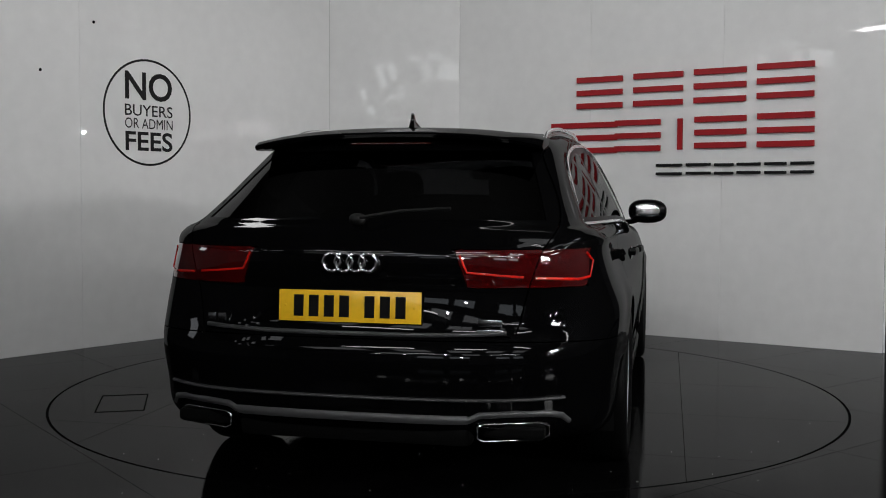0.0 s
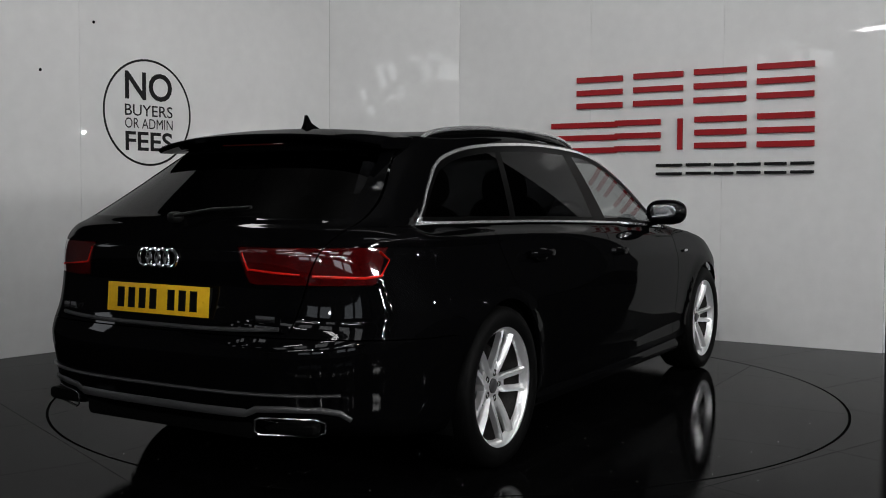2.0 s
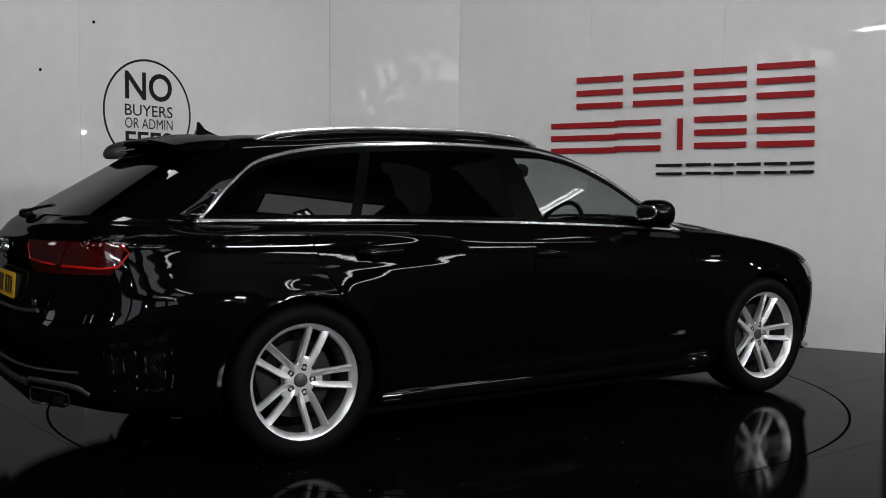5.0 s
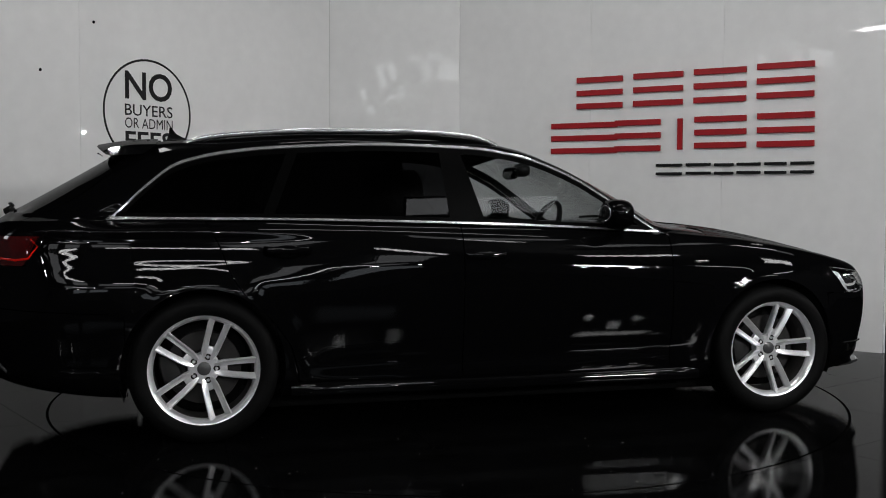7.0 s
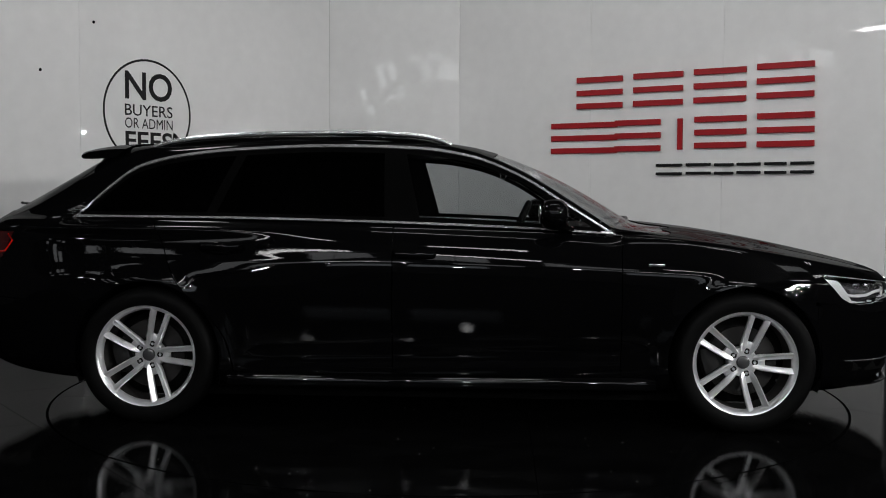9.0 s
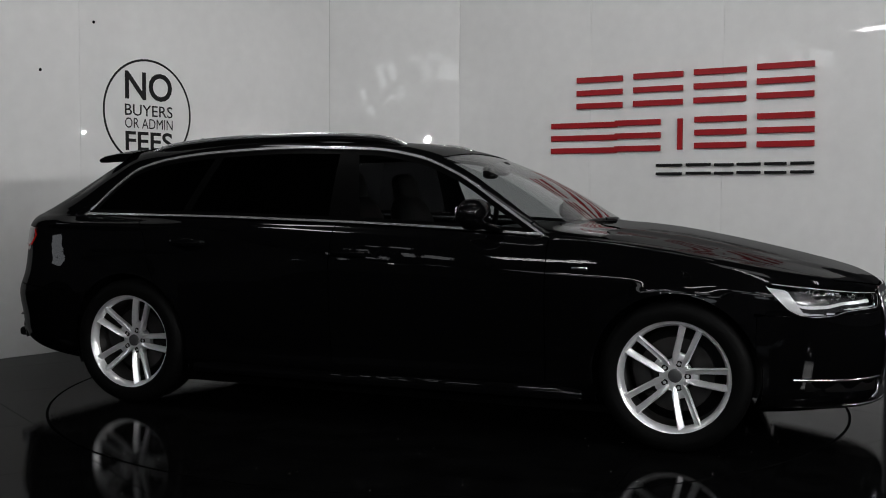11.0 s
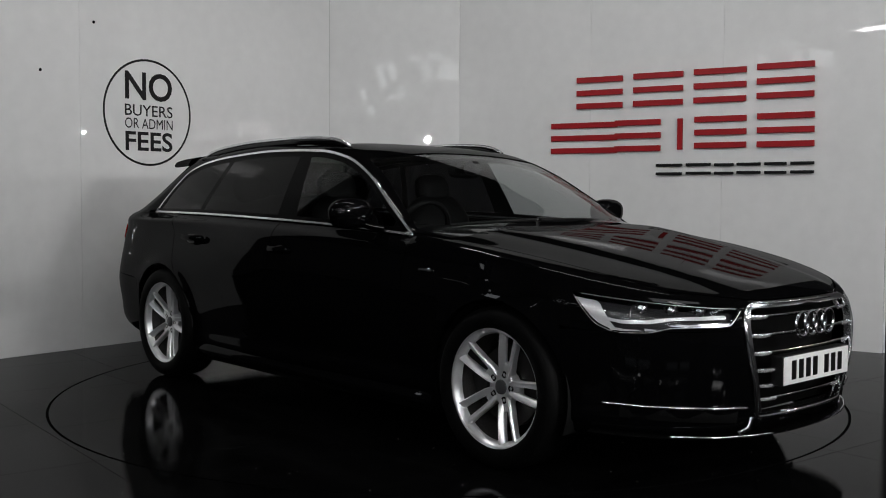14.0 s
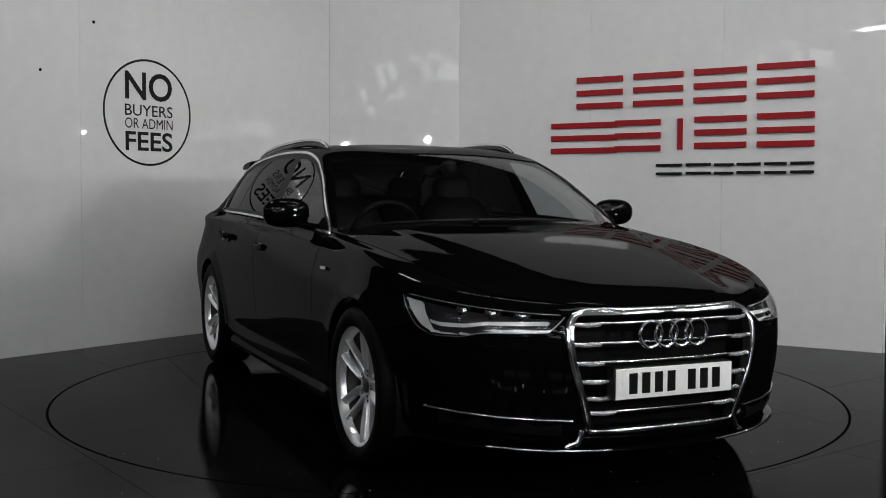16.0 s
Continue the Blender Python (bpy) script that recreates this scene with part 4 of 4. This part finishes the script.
def number_plate(x, z, sgn, mat, label, tilt=0):
    m = Matrix.Translation((x, 0, z)) @ Matrix.Rotation(radians(tilt), 4, "Y") @ Matrix.Rotation(radians(90 if sgn > 0 else -90), 4, "Z") @ Matrix.Rotation(radians(90), 4, "X")
    pl = part("number_plate", box(0.520, 0.111, 0.004, (0, 0, 0), 0.0018), mat, CAR, label, m=m)
    for k, c in enumerate((-0.186, -0.130, -0.074, -0.018, 0.074, 0.130, 0.186)):
        part("plate_bar", box(0.036, 0.076, 0.001, (c, 0, 0.0028)), INK, pl, smooth=False)
    for c in (-0.235, 0.235):
        part("screw_cap", lathe([(0.0001, 0.0035), (0.004, 0.003), (0.0055, 0.002)], 12, "Z"), mat, pl, m=Matrix.Translation((c, 0, 0)))


number_plate(2.390, 0.455, 1, PLATEW, "white number plate with black bars")
part("plate_carrier", box(0.05, 0.53, 0.118, (2.362, 0, 0.455), 0.006), PLASTIC, CAR, "black plate carrier")
number_plate(-2.492, 0.742, -1, PLATEY, "yellow number plate with black bars", 4)
part("plate_carrier", box(0.03, 0.50, 0.10, (-2.475, 0, 0.742), 0.006), PLASTIC, CAR, "black plate carrier")
# tail trim
strip("boot_strip", [(surf_x(y, 0.655, False) - 0.005, y, 0.650 + 0.012 * (abs(y) / 0.55) ** 3) for y in np.linspace(-0.55, 0.55, 25)], 0.006, 0.008, GREYTRIM, CAR, "thin satin boot strip")
for z, r, half in ((0.430, 0.006, 0.74), (0.358, 0.016, 0.42)):
    strip("bumper_strip", [(surf_x(y, z, False) - 0.006, y, z) for y in np.linspace(-half, half, 33)], 0.008, r, GREYTRIM, CAR, "satin grey rear bumper strip")
part("diffuser", box(0.12, 0.86, 0.10, (-2.40, 0, 0.305), 0.03), GRILLEBLACK, CAR, "black rear diffuser")
part("boot_badge", box(0.006, 0.030, 0.026, (-2.462, 0.53, 0.690), 0.002), CHROME, CAR, "small chrome badge bar")
part("boot_badge", box(0.006, 0.030, 0.026, (-2.464, 0.49, 0.690), 0.002), CHROME, CAR, "small chrome badge bar")
part("boot_badge", box(0.006, 0.085, 0.024, (-2.462, -0.495, 0.694), 0.002), CHROME, CAR, "small chrome badge bar")
part("boot_badge", box(0.006, 0.095, 0.010, (-2.462, -0.495, 0.666), 0.002), CHROME, CAR, "small chrome badge bar")


def spoiler():
    bm = bmesh.new()
    rows = []
    for i in range(25):
        y = -0.60 + 1.20 * i / 24
        k = (abs(y) / 0.60) ** 4
        tip = -1.945 + 0.05 * k
        top = 1.414 - 0.028 * (abs(y) / 0.60) ** 2 - 0.02 * k
        rows.append([bm.verts.new((x, y, z)) for x, z in ((-1.66, top + 0.004), (-1.76, top), (-1.86, top - 0.014), (tip, top - 0.030), (tip - 0.004, top - 0.038), (tip + 0.01, top - 0.050), (-1.84, top - 0.050), (-1.72, top - 0.045))])
    for a, b in zip(rows[:-1], rows[1:]):
        for k in range(8):
            bm.faces.new((a[k], a[(k + 1) % 8], b[(k + 1) % 8], b[k]))
    bm.faces.new(rows[0]), bm.faces.new(rows[-1][::-1])
    bmesh.ops.recalc_face_normals(bm, faces=bm.faces)
    return bm


part("roof_spoiler", spoiler(), PAINT, CAR)
strip("brake_light", [(-1.952, y, 1.338) for y in np.linspace(-0.16, 0.16, 7)], 0.004, 0.004, REDDARK, CAR, "dark red high brake light strip")
# aerial fin
bm = bmesh.new()
prof = [(-1.48, 1.412), (-1.53, 1.434), (-1.565, 1.452), (-1.592, 1.486), (-1.602, 1.486), (-1.606, 1.452), (-1.625, 1.400)]
lv = [[bm.verts.new((x, s * (0.018 if z < 1.44 else 0.008 if z < 1.47 else 0.005), z)) for x, z in prof] for s in (1, -1)]
bm.faces.new(lv[0]), bm.faces.new(lv[1][::-1])
for k in range(len(prof)):
    j = (k + 1) % len(prof)
    bm.faces.new((lv[0][k], lv[1][k], lv[1][j], lv[0][j]))
bmesh.ops.recalc_face_normals(bm, faces=bm.faces)
part("aerial_fin", bm, GLOSSBLACK, CAR, "black shark fin aerial")
# wipers
strip("rear_wiper", [(-2.405, 0.0, 1.050), (-2.415, -0.02, 1.052), (-2.36, -0.15, 1.075), (-2.345, -0.33, 1.085)], 0.010, 0.007, PLASTIC, CAR, "black rear wiper")
part("wiper_boss", blob(0.03, 0.03, 0.022, (-2.395, 0, 1.045), 2.4, 16), PLASTIC, CAR, "black wiper boss")
for y0, y1 in ((0.45, -0.12), (-0.15, -0.62)):
    strip("windscreen_wiper", [(0.985 - 0.20 * (abs(y) / 0.8) ** 2, y, 1.018 - 0.03 * (y / 0.7) ** 2) for y in np.linspace(y0, y1, 9)], 0.008, 0.008, PLASTIC, CAR, "black windscreen wiper")

# cabin
def seat(x, y, w):
    root = new("front_seat" if w < 0.8 else "rear_bench", None)
    root.parent = CAR
    root["label"] = "dark leather seat"
    part("cushion", blob(0.27, w / 2, 0.10, (x, y, 0.52), 3), CABIN, root)
    part("backrest", blob(0.075, w / 2, 0.33, (0, 0, 0), 3.2), CABIN, root, m=pose(x - 0.30, y, 0.82, 0, -16, 0))
    for dy in ((0,) if w < 0.8 else (-0.4, 0.4)):
        part("headrest", blob(0.055, 0.125, 0.095, (0, 0, 0), 3), CABIN, root, m=pose(x - 0.40, y + dy, 1.175, 0, -12, 0))


seat(0.02, 0.37, 0.50)
seat(0.02, -0.37, 0.50)
seat(-0.85, 0.0, 1.25)
dash = part("dashboard", blob(0.30, 0.70, 0.13, (0.66, 0, 0.86), 3.4), CABIN, CAR, "dark dashboard")
wheel = part("steering_wheel", tube([(0.19 * 0, 0.185 * math.cos(a), 0.185 * math.sin(a)) for a in np.linspace(0, 2 * math.pi, 33)[:-1]], 0.014, 0.016, 8, closed=True, up=(1, 0, 0)), CABIN, CAR, "dark leather steering wheel", m=pose(0.36, -0.37, 0.93, 0, 24, 0))
part("wheel_boss", blob(0.03, 0.075, 0.07, (0.02, 0, 0), 2.6), CABIN, wheel)
part("wheel_spoke", box(0.02, 0.34, 0.035, (0.01, 0, 0.01), 0.006), CABIN, wheel)
part("interior_mirror", blob(0.018, 0.115, 0.036, (0.30, 0, 1.265), 3.4), GLOSSBLACK, CAR, "black interior mirror")
part("mirror_base", blob(0.05, 0.04, 0.04, (0.37, 0, 1.285), 2.5), PLASTIC, CAR, "black sensor housing")
part("roof_lining", box(1.5, 1.0, 0.02, (-0.75, 0, 1.375), 0.008), CABIN, CAR, "dark roof lining")


# wheels
def road_wheel(name="road_wheel"):
    root = new(name, None)
    prof = [(0.250, 0.112), (0.262, 0.118), (0.285, 0.124), (0.308, 0.122), (0.326, 0.112), (0.335, 0.095), (0.338, 0.05), (0.338, -0.06), (0.330, -0.10), (0.305, -0.122), (0.255, -0.11)]
    part("tyre", lathe(prof, 88), RUBBER, root, "black road tyre")
    prof = [(0.224, 0.072), (0.228, 0.086), (0.236, 0.098), (0.243, 0.106), (0.250, 0.110), (0.254, 0.110), (0.255, 0.104), (0.252, 0.094), (0.243, 0.085), (0.240, 0.06), (0.226, 0.02), (0.222, -0.06), (0.235, -0.10)]
    part("rim", lathe(prof[:9], 80), ALLOY, root, "silver alloy rim")
    # inner barrel: shade behind the spokes is put into its dark colour
    part("rim_barrel", lathe(prof[8:], 64), BARREL, root, "shaded inner rim barrel")
    # five pairs of tapered spokes
    for k in range(5):
        base = Matrix.Rotation(radians(72 * k + 20), 4, "Y")
        for s in (1, -1):
            bm = bmesh.new()
            rings = []
            for r, off, hw, face, back in ((0.046, 0.017, 0.012, 0.062, 0.02), (0.085, 0.025, 0.0145, 0.072, 0.035), (0.14, 0.0305, 0.0142, 0.086, 0.05), (0.20, 0.0355, 0.0150, 0.096, 0.062), (0.232, 0.038, 0.0165, 0.099, 0.066), (0.2425, 0.039, 0.0165, 0.098, 0.070)):
                c = s * off
                fall = 0.012 * min(1.0, (r - 0.03) / 0.08)  # the face leans towards its partner
                rings.append([bm.verts.new((r, y, c + s * w)) for y, w in ((back, -hw * 0.85), (face - 0.006 - fall, -hw), (face - fall, -hw + 0.003), (face, hw - 0.006), (face - 0.007, hw), (back, hw * 0.85))])
            for a, b in zip(rings[:-1], rings[1:]):
                for i in range(6):
                    bm.faces.new((a[i], a[(i + 1) % 6], b[(i + 1) % 6], b[i]))
            bm.faces.new(rings[0]), bm.faces.new(rings[-1][::-1])
            bmesh.ops.recalc_face_normals(bm, faces=bm.faces)
            bm.transform(base)
            part("spoke", bm, ALLOY, root, "silver alloy spoke")
        web = box(0.05, 0.03, 0.046, (0.080, 0.045, 0), 0.006)
        web.transform(base)
        part("spoke_web", web, ALLOY, root)
        bolt = lathe([(0.0001, 0.058), (0.007, 0.058), (0.0075, 0.0608), (0.0150, 0.0612), (0.0160, 0.050)], 14)
        bolt.transform(base @ Matrix.Translation((0.056, 0.0, 0)))
        part("wheel_bolt", bolt, PLASTIC, root, "dark wheel bolt")
    part("hub", lathe([(0.0001, 0.060), (0.066, 0.060), (0.071, 0.056), (0.073, 0.04), (0.073, 0.0)], 40), ALLOY, root)
    part("hub_cap", lathe([(0.0001, 0.0705), (0.020, 0.070), (0.030, 0.066), (0.032, 0.058)], 32), GREYTRIM, root, "grey hub cap")
    part("brake_disc", lathe([(0.07, 0.012), (0.168, 0.012), (0.170, 0.006), (0.170, -0.012), (0.07, -0.012)], 64), DISC, root, "dark steel brake disc")
    part("brake_drum", lathe([(0.0001, 0.015), (0.075, 0.015), (0.205, -0.03), (0.205, -0.09)], 48), GRILLEBLACK, root, "dark inner wheel")
    part("caliper", blob(0.045, 0.04, 0.085, (0.145, 0.0, 0.03), 4, 16), CALIPER, root, "dark brake caliper")
    return root


first = road_wheel()
first.parent = CAR
SPIN = {(1, 1): 8, (-1, 1): 40, (1, -1): 16, (-1, -1): 16}
first.matrix_basis = pose(HALFBASE, TRACK, AXLE, 0, 8, 0)
for sx, sy in ((-1, 1), (1, -1), (-1, -1)):
    w = copy_thing(first, pose(sx * HALFBASE, sy * TRACK, AXLE, 0, 0, 0) @ (pose(0, 0, 0, 0, SPIN[sx, sy], 0) if sy > 0 else pose(0, 0, 0, 0, SPIN[sx, sy], 180)))


# ---- what moves ----
START, RATE, OFFSET = 77.84, -8.953, (0.018, -0.179)


def motions():
    table, car = [], []
    for k in range(33):
        t = 0.5 * k
        a = START + RATE * t
        c, s = math.cos(radians(a)), math.sin(radians(a))
        table.append((t, pose(0, 0, 0, 0, 0, a)))
        car.append((t, pose(OFFSET[0] * c - OFFSET[1] * s, OFFSET[0] * s + OFFSET[1] * c, 0, 0, 0, a)))
    walk(TABLE, table)
    walk(CAR, car)


motions()
